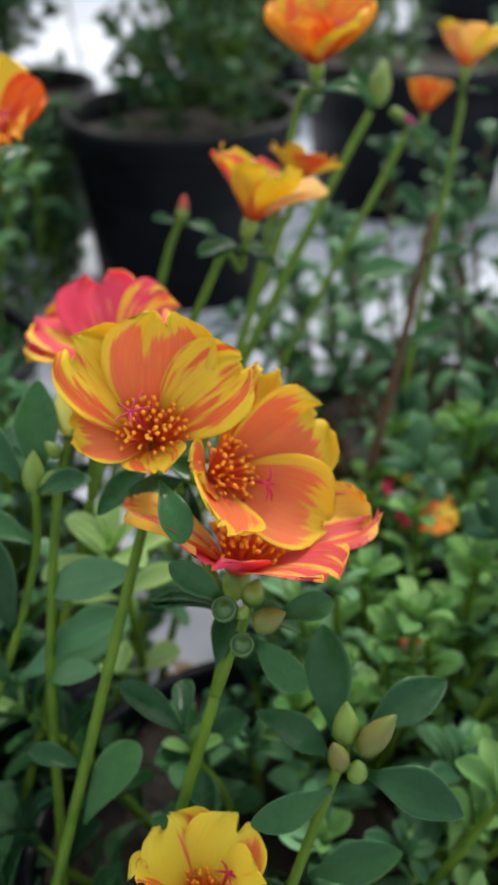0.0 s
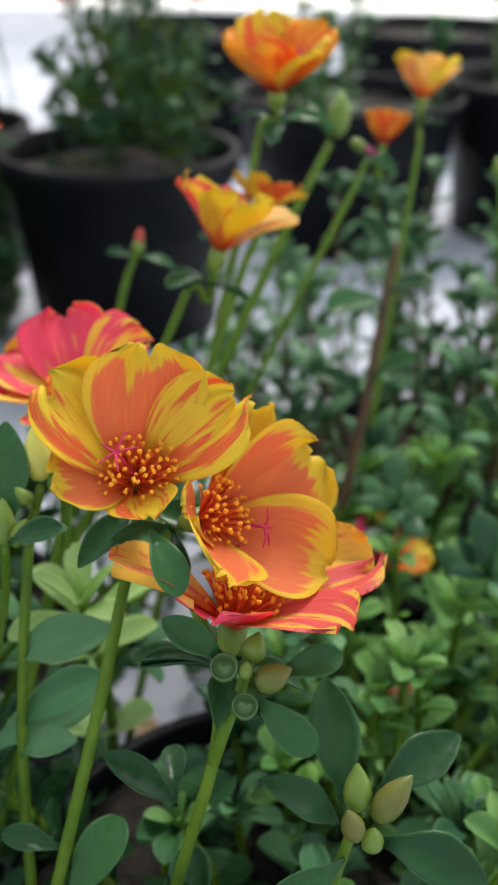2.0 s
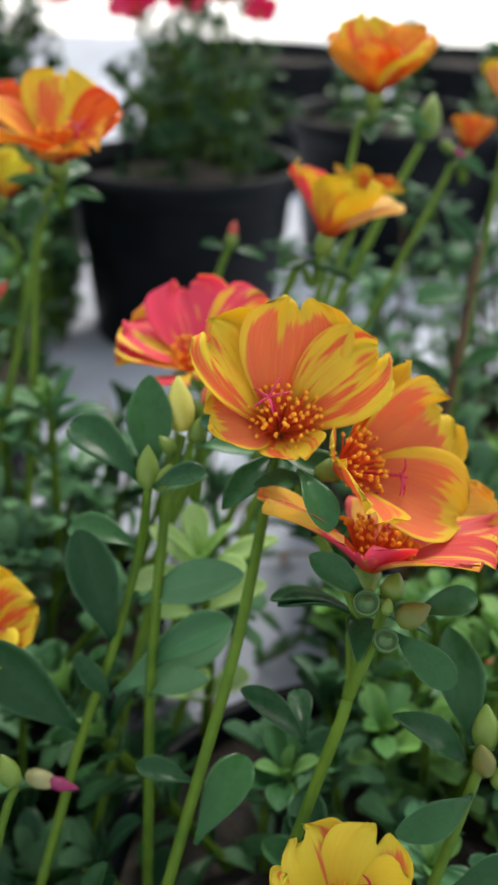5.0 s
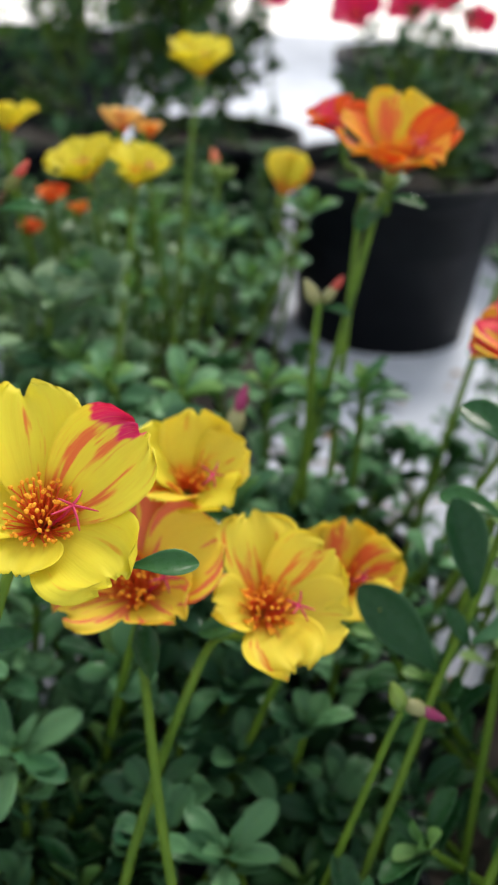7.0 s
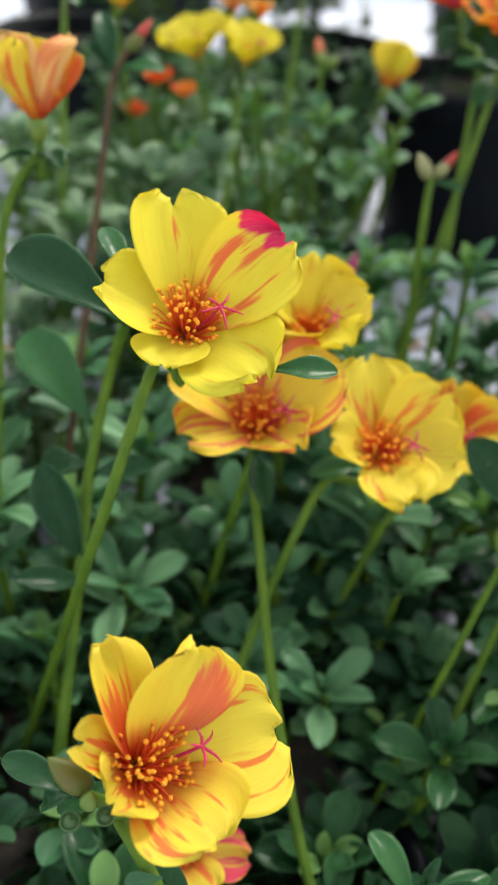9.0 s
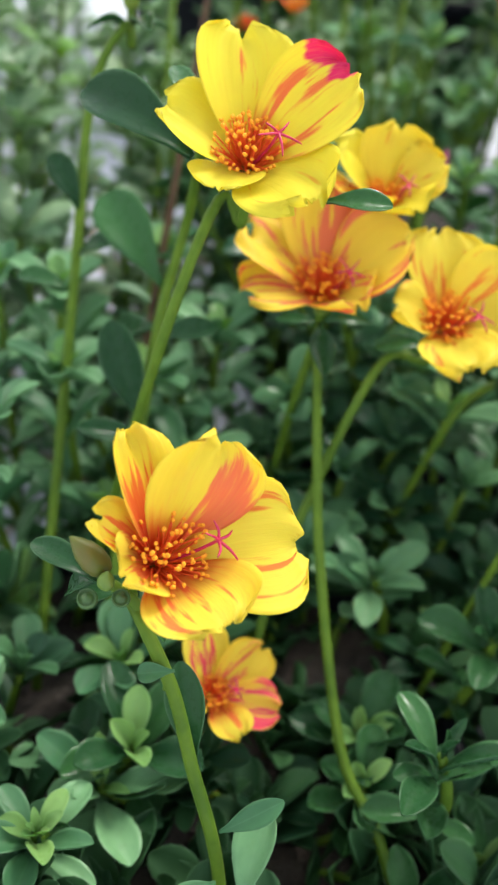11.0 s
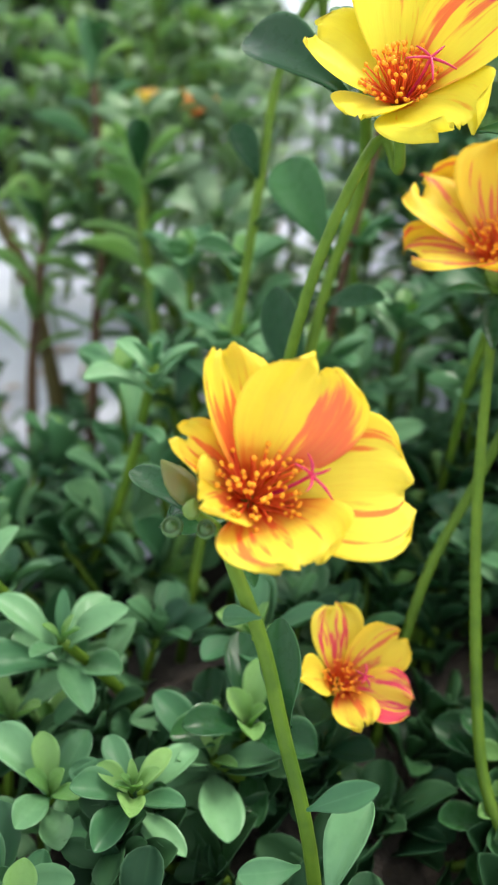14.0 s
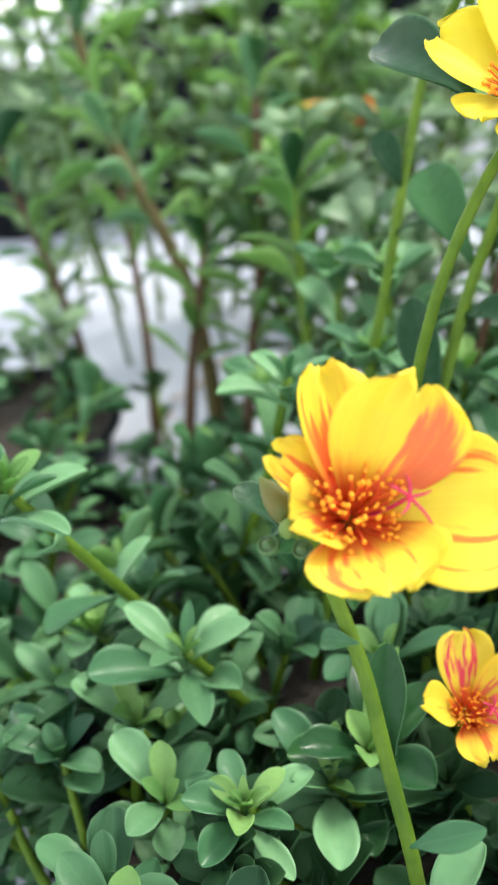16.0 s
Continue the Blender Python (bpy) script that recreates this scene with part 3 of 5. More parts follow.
# added glowing arc wall stands in for the sunlit distance and lights the plants
glow = bpy.data.materials.new("glowing_distance")
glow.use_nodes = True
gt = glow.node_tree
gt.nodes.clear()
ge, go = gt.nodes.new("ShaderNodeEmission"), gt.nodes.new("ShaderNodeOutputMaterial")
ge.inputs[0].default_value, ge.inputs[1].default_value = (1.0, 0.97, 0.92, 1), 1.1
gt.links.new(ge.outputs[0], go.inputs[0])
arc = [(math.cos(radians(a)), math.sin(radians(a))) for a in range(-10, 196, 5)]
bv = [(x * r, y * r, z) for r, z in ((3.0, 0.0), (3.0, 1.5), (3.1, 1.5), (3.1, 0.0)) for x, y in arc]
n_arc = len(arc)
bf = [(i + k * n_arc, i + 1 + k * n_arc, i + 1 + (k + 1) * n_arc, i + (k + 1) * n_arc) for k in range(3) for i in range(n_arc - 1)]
tagged(new("backdrop", mesh_of("backdrop", bv, bf, glow)), "glowing backdrop wall standing in for the sunlit distance", "backdrop", kind="structure")

# ---- pots ----
pot((0.020, -0.030, 0), 0.078, 0.070, "black plastic pot hidden under flowering purslane")
pot((-0.150, -0.110, 0), 0.080, 0.055, "black plastic pot crowded with purslane leaves")
pot((-0.115, 0.085, 0), 0.072, 0.070, "black plastic pot of yellow and orange purslane")
pot((0.105, 0.175, 0), 0.088, 0.070, "wide black pot with bare brown soil showing")
pot((-0.425, -0.055, 0), 0.058, 0.035, "shallow black pot of tall leggy purslane")
pot((-0.300, -0.130, 0), 0.062, 0.050, "small black pot overgrown by round purslane leaves")
pot((-0.190, 0.265, 0), 0.080, 0.075, "black pot among yellow flowering purslane")
pot((-0.045, 0.548, 0), 0.090, 0.137, "black pot with a rounded bush on the floor")
pot((0.165, 0.760, 0), 0.112, 0.140, "black pot with sparse shoots on the floor")
pot((0.382, 0.775, 0), 0.115, 0.150, "black pot standing beside another on the floor")
pot((-0.385, 0.620, 0), 0.095, 0.130, "black pot of dense dark foliage")
pot((-0.930, 0.580, 0), 0.120, 0.110, "black pot behind tall purslane")
pot((0.040, 1.200, 0), 0.150, 0.150, "far black pot in the back row")
pot((0.380, 1.250, 0), 0.150, 0.145, "far black pot in the back row")
pot((-0.500, 1.050, 0), 0.140, 0.160, "far black pot in the back row")
pot((-0.800, 0.700, 0), 0.140, 0.160, "far black pot in the back row")
pot((-0.205, 0.660, 0), 0.078, 0.132, "black pot standing close to another on the floor")
pot((-0.700, 0.335, 0), 0.085, 0.125, "black pot behind the leggy purslane")
pot((-0.800, 0.235, 0), 0.090, 0.115, "black pot behind the leggy purslane")
pot((0.700, 1.050, 0), 0.150, 0.150, "far black pot in the back row")


def fill(seed, count, x0, x1, y0, y1, z0, foot, size=0.022, lean=0.02):
    rng = random.Random(seed)
    out = []
    for _ in range(count):
        x, y = rng.uniform(x0, x1), rng.uniform(y0, y1)
        h = rng.uniform(*z0)
        out.append(((x, y, foot), (x + rng.uniform(-lean, lean), y + rng.uniform(-lean, lean), h), size * rng.uniform(0.85, 1.2)))
    return out


def round_fill(seed, count, cx, cy, r, z0, foot, size=0.024, lean=0.03):
    """Shoots that rise from the soil of one round pot and lean outwards."""
    rng = random.Random(seed)
    out = []
    for _ in range(count):
        a, q = rng.uniform(0, 2 * math.pi), math.sqrt(rng.random())
        h = rng.uniform(*z0)
        d = Vector((math.cos(a), math.sin(a), 0))
        f = Vector((cx, cy, foot)) + d * r * 0.8 * q
        out.append((tuple(f), tuple(Vector((f.x, f.y, h)) + d * lean * q + Vector((rng.uniform(-1, 1), rng.uniform(-1, 1), 0)) * 0.008), size * rng.uniform(0.85, 1.2)))
    return out


def opened(shoots):
    """The same shoots, shorter on the side where the pot behind shows down to the floor."""
    return [(f, (t[0], t[1], min(t[2], 0.112)) if t[0] > -0.112 else t, size) for f, t, size in shoots]


def lowered(shoots):
    """The same shoots, kept low under the long flower stem that leans over the pot's rim."""
    return [(f, (t[0], t[1], min(t[2], 0.047)) if -0.128 < t[0] < -0.070 and -0.155 < t[1] < -0.055 else t, size) for f, t, size in shoots]


def crown(seed, count, at, rx, ry, rz, size):
    rng = random.Random(seed)
    out = []
    for _ in range(count):
        d = Vector((rng.gauss(0, 1), rng.gauss(0, 1), rng.gauss(0, 1))).normalized()
        d.z = abs(d.z) if rng.random() < 0.75 else d.z
        q = rng.uniform(0.6, 1.05)
        tip = Vector(at) + Vector((d.x * rx, d.y * ry, d.z * rz)) * q
        foot = Vector(at).lerp(tip, 0.45) + Vector((0, 0, -0.02))
        out.append((foot, tip, size * rng.uniform(0.8, 1.2)))
    return out


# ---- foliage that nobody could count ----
mass("bush_foliage", "dark rounded bush foliage filling a pot", crown(5, 120, (-0.034, 0.553, 0.158), 0.076, 0.080, 0.094, 0.015), 5, M_LEAF_PAINTED_SHADE, picks=(4, 5, 6, 7))
mass("bush_foliage", "thin dark bush foliage in a black pot", crown(51, 130, (-0.232, 0.66, 0.170), 0.080, 0.07, 0.125, 0.017), 51, M_LEAF_PAINTED_SHADE, picks=(4, 5, 6, 7))
mass("shaded_foliage", "dense dark foliage in shade", crown(6, 80, (-0.300, 0.64, 0.15), 0.140, 0.10, 0.28, 0.02), 6, M_LEAF_PAINTED_SHADE, picks=(4, 5, 6))
mass("yard_foliage", "tall mixed foliage behind the pots", crown(7, 190, (-0.95, 0.61, 0.16), 0.16, 0.14, 0.10, 0.026), 7, M_LEAF_MASS_LIGHT, picks=(4, 6, 7))
mass("yard_foliage", "tall mixed foliage in the back row", crown(71, 170, (-0.52, 1.05, 0.22), 0.17, 0.14, 0.18, 0.03), 71, M_LEAF_MASS_LIGHT, picks=(4, 6, 7))
mass("yard_foliage", "tall mixed foliage in the back row", crown(72, 170, (-0.80, 0.72, 0.22), 0.22, 0.18, 0.20, 0.03), 72, M_LEAF_MASS_LIGHT, picks=(4, 6, 7))
mass("sparse_foliage", "thin green shoots in a pot", fill(8, 16, 0.09, 0.24, 0.69, 0.83, (0.17, 0.22), 0.12), 8)
mass("pot_foliage", "thin green shoots in a pot", fill(18, 16, 0.33, 0.47, 0.71, 0.85, (0.18, 0.24), 0.12), 18)
mass("purslane_bed", "dense green purslane leaves between the flower stems", opened(round_fill(9, 46, -0.115, 0.085, 0.075, (0.10, 0.155), 0.06, 0.018, 0.05)), 9, gap=0.0095)
mass("purslane_bed", "green purslane leaves over brown soil", round_fill(10, 40, 0.105, 0.165, 0.085, (0.075, 0.150), 0.055, 0.018, 0.07), 10, picks=(0, 2, 4, 6), wood=M_STEM_OLD)
mass("purslane_bed", "low purslane leaves spreading over the floor", fill(20, 34, 0.02, 0.34, 0.26, 0.46, (0.05, 0.135), 0.0, 0.022, 0.03), 20, picks=(0, 2, 4, 6), gap=0.016, bare=0.2)
mass("purslane_bed", "low purslane leaves spreading over the floor", fill(22, 7, -0.10, 0.0, 0.12, 0.22, (0.04, 0.085), 0.0, 0.022, 0.02), 22, picks=(0, 2, 4), gap=0.016)
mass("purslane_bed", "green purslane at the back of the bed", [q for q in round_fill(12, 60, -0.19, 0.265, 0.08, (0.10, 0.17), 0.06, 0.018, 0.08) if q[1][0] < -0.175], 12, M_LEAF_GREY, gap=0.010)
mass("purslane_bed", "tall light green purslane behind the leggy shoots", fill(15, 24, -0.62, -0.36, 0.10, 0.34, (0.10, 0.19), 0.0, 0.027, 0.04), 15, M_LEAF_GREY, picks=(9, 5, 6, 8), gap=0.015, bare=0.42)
mass("purslane_bed", "dark purslane between two black pots on the floor", fill(107, 12, -0.158, -0.136, 0.48, 0.60, (0.07, 0.135), 0.0, 0.019, 0.008), 107, M_LEAF_PAINTED_SHADE, picks=(0, 2, 4, 6), gap=0.012)
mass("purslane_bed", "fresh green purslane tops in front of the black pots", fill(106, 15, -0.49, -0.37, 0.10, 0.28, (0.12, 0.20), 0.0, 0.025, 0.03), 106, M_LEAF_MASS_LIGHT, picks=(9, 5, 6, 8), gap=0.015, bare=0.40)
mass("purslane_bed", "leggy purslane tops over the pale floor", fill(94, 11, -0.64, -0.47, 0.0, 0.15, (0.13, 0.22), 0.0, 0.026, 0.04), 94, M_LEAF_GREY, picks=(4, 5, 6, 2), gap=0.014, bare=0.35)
mass("purslane_bed", "dark purslane in the shade of the pots", fill(93, 64, -0.30, -0.135, 0.36, 0.52, (0.06, 0.16), 0.0, 0.022, 0.03), 93, M_LEAF_PAINTED_SHADE, picks=(0, 2, 4, 6), gap=0.013, bare=0.1)
mass("purslane_bed", "low purslane leaves round the feet of the leggy stems", round_fill(103, 8, -0.345, -0.012, 0.055, (0.010, 0.038), 0.0, 0.020, 0.03), 103, gap=0.0105)
mass("purslane_bed", "leafy purslane clump at the edge of the pale floor", round_fill(104, 4, -0.462, -0.002, 0.022, (0.035, 0.080), 0.0, 0.022, 0.03), 104, M_LEAF_GREY, picks=(2, 8, 9), gap=0.0105)
mass("purslane_bed", "dark purslane leaves over the soil of a pot", round_fill(105, 18, -0.305, -0.115, 0.055, (0.048, 0.072), 0.04, 0.017, 0.03), 105, gap=0.0105, fine=True)
mass("purslane_bed", "low dark purslane leaves in the shallow pot", round_fill(92, 7, -0.425, -0.065, 0.050, (0.03, 0.05), 0.03, 0.021, 0.03), 92, gap=0.0105)
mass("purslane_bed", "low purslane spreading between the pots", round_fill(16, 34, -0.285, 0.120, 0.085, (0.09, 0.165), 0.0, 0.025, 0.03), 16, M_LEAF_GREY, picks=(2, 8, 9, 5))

mass("purslane_bed", "dark purslane leaves below the yellow blossoms", round_fill(81, 24, -0.190, 0.012, 0.078, (0.05, 0.105), 0.0, 0.018, 0.02), 81, gap=0.0105, fine=True)
mass("purslane_bed", "dark purslane leaves in front of a pot", round_fill(82, 20, -0.115, -0.006, 0.045, (0.055, 0.095), 0.0, 0.018, 0.02), 82, M_LEAF_MASS, gap=0.0105, fine=True)
mass("purslane_bed", "dark purslane leaves under the coral blossoms", round_fill(83, 18, 0.000, -0.040, 0.056, (0.06, 0.100), 0.05, 0.018, 0.02), 83, gap=0.0105, fine=True)
# sun patches on these two masses are put into the lighter leaf colour
mass("purslane_bed", "fresh purslane leaves coloured light green as if sunlit", round_fill(84, 48, 0.082, 0.030, 0.064, (0.070, 0.122), 0.0, 0.014, 0.02), 84, M_LEAF_MASS_LIGHT, gap=0.0105, fine=True)
mass("purslane_bed", "fresh purslane leaves by the soil, coloured light green as if sunlit", round_fill(85, 26, 0.110, 0.105, 0.055, (0.07, 0.125), 0.0, 0.014, 0.03), 85, M_LEAF_MASS_LIGHT, gap=0.0105, fine=True)
mass("purslane_bed", "round green purslane leaves at the bed's edge", round_fill(86, 13, -0.215, -0.165, 0.050, (0.045, 0.080), 0.0, 0.017, 0.02), 86, gap=0.0105, fine=True)
mass("purslane_bed", "round green purslane leaves between two pots", round_fill(87, 22, -0.290, -0.095, 0.070, (0.025, 0.055), 0.0, 0.016, 0.02), 87, M_LEAF_MASS, gap=0.0105, fine=True)
mass("purslane_bed", "upright purslane shoots at the back of the soil", fill(88, 26, 0.03, 0.30, 0.19, 0.36, (0.08, 0.165), 0.0, 0.019, 0.03), 88, gap=0.013, bare=0.3, wood=M_STEM_OLD)
mass("purslane_bed", "dark purslane leaves low in the pot", lowered(round_fill(91, 46, -0.150, -0.110, 0.078, (0.055, 0.078), 0.04, 0.017, 0.02)), 91, M_LEAF_PAINTED_SHADE, gap=0.0105, fine=True)

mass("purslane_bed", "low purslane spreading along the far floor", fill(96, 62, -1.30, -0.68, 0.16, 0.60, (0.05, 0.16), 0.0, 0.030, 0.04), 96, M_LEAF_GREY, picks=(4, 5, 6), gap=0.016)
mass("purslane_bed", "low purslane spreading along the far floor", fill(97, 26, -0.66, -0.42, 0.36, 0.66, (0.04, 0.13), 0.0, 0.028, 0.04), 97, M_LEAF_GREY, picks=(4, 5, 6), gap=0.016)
mass("purslane_bed", "dark shaded purslane leaves over the soil", lowered(round_fill(95, 34, -0.112, -0.118, 0.060, (0.045, 0.066), 0.035, 0.020, 0.02)), 95, M_LEAF_PAINTED_SHADE, gap=0.0105, fine=True)
mass("purslane_bed", "dark shaded purslane leaves between two pots", round_fill(98, 20, -0.085, 0.036, 0.036, (0.03, 0.065), 0.0, 0.020, 0.02), 98, M_LEAF_PAINTED_SHADE, gap=0.0105, fine=True)

mass("purslane_bed", "low shaded leaves at the foot of the flower stems", round_fill(99, 18, -0.058, -0.004, 0.045, (0.02, 0.048), 0.0, 0.020, 0.02), 99, M_LEAF_PAINTED_SHADE, gap=0.0105, fine=True)
mass("purslane_bed", "low shaded leaves at the foot of the flower stems", round_fill(100, 18, -0.045, -0.070, 0.045, (0.03, 0.06), 0.0, 0.020, 0.02), 100, M_LEAF_PAINTED_SHADE, gap=0.0105, fine=True)

mass("purslane_bed", "low shaded leaves on the floor between two pots", round_fill(101, 5, -0.066, 0.095, 0.032, (0.02, 0.05), 0.0, 0.020, 0.02), 101, M_LEAF_PAINTED_SHADE, gap=0.0105, fine=True)

# dry litter on the floor and soil
rng = random.Random(90)
flakes = []
for _ in range(150):
    x, y = rng.uniform(-0.45, 0.30), rng.uniform(-0.10, 0.45)
    m = pose(x, y, 0.002 + 0.003 * rng.random(), rng.uniform(-20, 20), rng.uniform(-20, 20), rng.uniform(0, 360)) @ Matrix.Scale(rng.uniform(0.008, 0.022), 4)
    flakes.append(moved(rng.choice(LOW), m))
for _ in range(60):
    x, y, a = rng.uniform(-0.42, 0.28), rng.uniform(-0.08, 0.42), rng.uniform(0, 6.28)
    d = Vector((math.cos(a), math.sin(a), 0)) * rng.uniform(0.015, 0.05)
    flakes.append((*tube([(x, y, 0.003), Vector((x, y, 0.006)) + d * 0.5, Vector((x, y, 0.003)) + d], [0.0012, 0.001, 0.0008], 5), None))
for _ in range(40):
    x, y, a = rng.uniform(-0.36, -0.20), rng.uniform(-0.13, -0.02), rng.uniform(0, 6.28)
    d = Vector((math.cos(a), math.sin(a), 0)) * rng.uniform(0.015, 0.045)
    flakes.append((*tube([(x, y, 0.004), Vector((x, y, 0.008)) + d * 0.5, Vector((x, y, 0.004)) + d], [0.0013, 0.0011, 0.0008], 5), None))
lit = joined(flakes)
tagged(new("leaf_litter", mesh_of("leaf_litter", lit[0], lit[1], M_LITTER, lit[2])), "dry brown leaf litter and twigs on the floor", "litter", kind="stuff")

# ---- leafy shoots one can tell apart ----
for i, (foot, tip, size) in enumerate(s for s in round_fill(13, 38, -0.150, -0.105, 0.080, (0.055, 0.085), 0.045, 0.0205, 0.04) if s[1][0] < -0.135 or s[2] > 0.0238):
    leafy_shoot(foot, tip, size, 300 + i, tone=2 if tip[0] < -0.16 else 0)
# towards +x the lighter leaf tones hold the dappled sun
for i, (foot, tip, size) in enumerate(s for s in round_fill(14, 40, 0.020, -0.020, 0.078, (0.085, 0.125), 0.06, 0.0185, 0.04) if not (s[1][0] < 0.005 and s[1][1] > 0.015)):
    leafy_shoot(foot, tip, size * (0.80 if tip[0] > 0.03 else 1.0), 400 + i, tone=1 if tip[0] > 0.04 else 2 if tip[0] > 0.02 else 0)
for i, (foot, tip, size) in enumerate(round_fill(17, 12, -0.300, -0.130, 0.062, (0.052, 0.078), 0.04, 0.023, 0.05)):
    leafy_shoot(foot, tip, size, 500 + i, tone=2)
for i, (foot, tip, size) in enumerate(round_fill(23, 9, -0.215, -0.160, 0.055, (0.055, 0.085), 0.02, 0.018, 0.03)):
    leafy_shoot(foot, tip, size, 600 + i, tone=2)
for i, (x, y, z) in enumerate(((-0.206, -0.050, 0.118), (-0.190, -0.028, 0.108), (-0.222, -0.020, 0.128), (-0.176, 0.000, 0.112), (-0.238, -0.062, 0.104), (-0.205, 0.022, 0.126), (-0.250, -0.010, 0.122),
                                (-0.100, -0.004, 0.104), (-0.118, 0.012, 0.110), (-0.080, 0.012, 0.100), (-0.148, -0.012, 0.100))):
    leafy_shoot((x + 0.006, y - 0.012, 0.0), (x, y, z), 0.023, 800 + i, 3, "tall leafy purslane shoot between the flower stems", gap=0.013, tone=2)
for i, (foot, tip, size) in enumerate(round_fill(24, 16, -0.070, -0.055, 0.060, (0.04, 0.064), 0.0, 0.018, 0.03)):
    leafy_shoot(foot, tip, size, 650 + i)


def whorl_shoot(foot, tip, up, size, seed, count=10, young=4, label="fresh green purslane rosette on a short stem", tone=2):
    """A shoot that ends in an open rosette."""
    rng = random.Random(seed)
    ob = thing("purslane_rosette", label, "plant", foot, "rosettes")
    t = Vector(tip) - Vector(foot)
    stem(ob, [(0, 0, 0), t * 0.5 + Vector((0.003, 0.002, 0)), t], 0.0018, 0.0012, sides=7)
    rosette(ob, t, up, size, count, rng, young, tone=tone)
    for p, d, u, L in shoot_plan(rng, t * 0.25, t * 0.85, size * 0.9, 0.016)[:-7]:
        leaf(ob, p, d, u, L, tone, rng=rng)
    return ob


whorl_shoot((-0.185, -0.125, 0.045), (-0.1896, -0.1431, 0.0925), (0.234, 0.010, 0.972), 0.0205, 31, 10, 3)
whorl_shoot((-0.160, -0.140, 0.045), (-0.1569, -0.1600, 0.0830), (0.137, -0.034, 0.990), 0.0155, 32, 16, 9)
whorl_shoot((-0.150, -0.130, 0.045), (-0.1530, -0.1392, 0.0735), (0.226, -0.141, 0.964), 0.0205, 33, 10, 4)
whorl_shoot((-0.215, -0.130, 0.045), (-0.2249, -0.1563, 0.0718), (0.137, -0.034, 0.990), 0.0170, 34, 9, 3)
whorl_shoot((-0.085, -0.075, 0.045), (-0.0741, -0.0757, 0.0873), (0.076, -0.197, 0.977), 0.0185, 35, 10, 0, tone=0)
whorl_shoot((-0.080, -0.110, 0.045), (-0.0822, -0.1229, 0.0969), (0.028, 0.073, 0.997), 0.0190, 36, 8, 0, tone=0)
whorl_shoot((-0.205, -0.120, 0.045), (-0.2240, -0.1567, 0.1311), (0.162, 0.253, 0.954), 0.020, 37, 14, 7)
whorl_shoot((-0.085, 0.070, 0.06), (-0.0789, 0.0818, 0.1573), (-0.051, -0.020, 0.998), 0.018, 38, 12, 6)
whorl_shoot((-0.235, -0.100, 0.045), (-0.2067, -0.0833, 0.1293), (-0.083, 0.220, 0.972), 0.017, 39, 9, 1)
whorl_shoot((-0.130, 0.060, 0.06), (-0.1174, 0.0309, 0.1387), (-0.051, -0.020, 0.998), 0.018, 40, 11, 4)
whorl_shoot((-0.110, 0.110, 0.06), (-0.0940, 0.0803, 0.1530), (-0.034, 0.069, 0.997), 0.019, 41, 12, 6)
# its backlight is put into the pale leaf colour
whorl_shoot((-0.030, 0.030, 0.05), (-0.0303, 0.0042, 0.1524), (-0.040, -0.155, 0.987), 0.021, 42, 10, 0, "purslane rosette with its backlight put into pale green leaves", tone=3)
whorl_shoot((-0.112, 0.014, 0.03), (-0.1140, 0.0100, 0.1120), (0.05, -0.2, 0.98), 0.019, 46, 11, 6)
whorl_shoot((-0.105, -0.052, 0.04), (-0.1080, -0.0560, 0.0800), (0.10, -0.2, 0.97), 0.019, 47, 10, 0)
whorl_shoot((-0.165, -0.040, 0.045), (-0.1690, -0.0450, 0.0980), (0.10, -0.30, 0.95), 0.021, 48, 9, 0)
whorl_shoot((-0.178, -0.020, 0.045), (-0.1800, -0.0230, 0.1040), (0.05, -0.30, 0.95), 0.020, 49, 9, 1)
whorl_shoot((0.060, 0.080, 0.05), (0.0521, 0.0283, 0.0770), (-0.006, 0.114, 0.993), 0.019, 43, 10, 6)
whorl_shoot((0.080, 0.060, 0.05), (0.0783, 0.0463, 0.0916), (-0.006, 0.114, 0.993), 0.020, 44, 10, 6)
whorl_shoot((0.060, 0.020, 0.05), (0.0648, -0.0126, 0.0884), (-0.006, 0.114, 0.993), 0.020, 45, 10, 5)

for i, (foot, tip, size) in enumerate([q for q in round_fill(25, 12, -0.115, 0.085, 0.075, (0.125, 0.165), 0.06, 0.018, 0.06) if q[1][0] < -0.105] + round_fill(26, 9, -0.19, 0.265, 0.08, (0.13, 0.18), 0.06, 0.018, 0.06)):
    whorl_shoot(foot, tip, (0.1, -0.3, 1), size, 700 + i, 10, 6, "upright purslane shoot with a pale fresh tip")


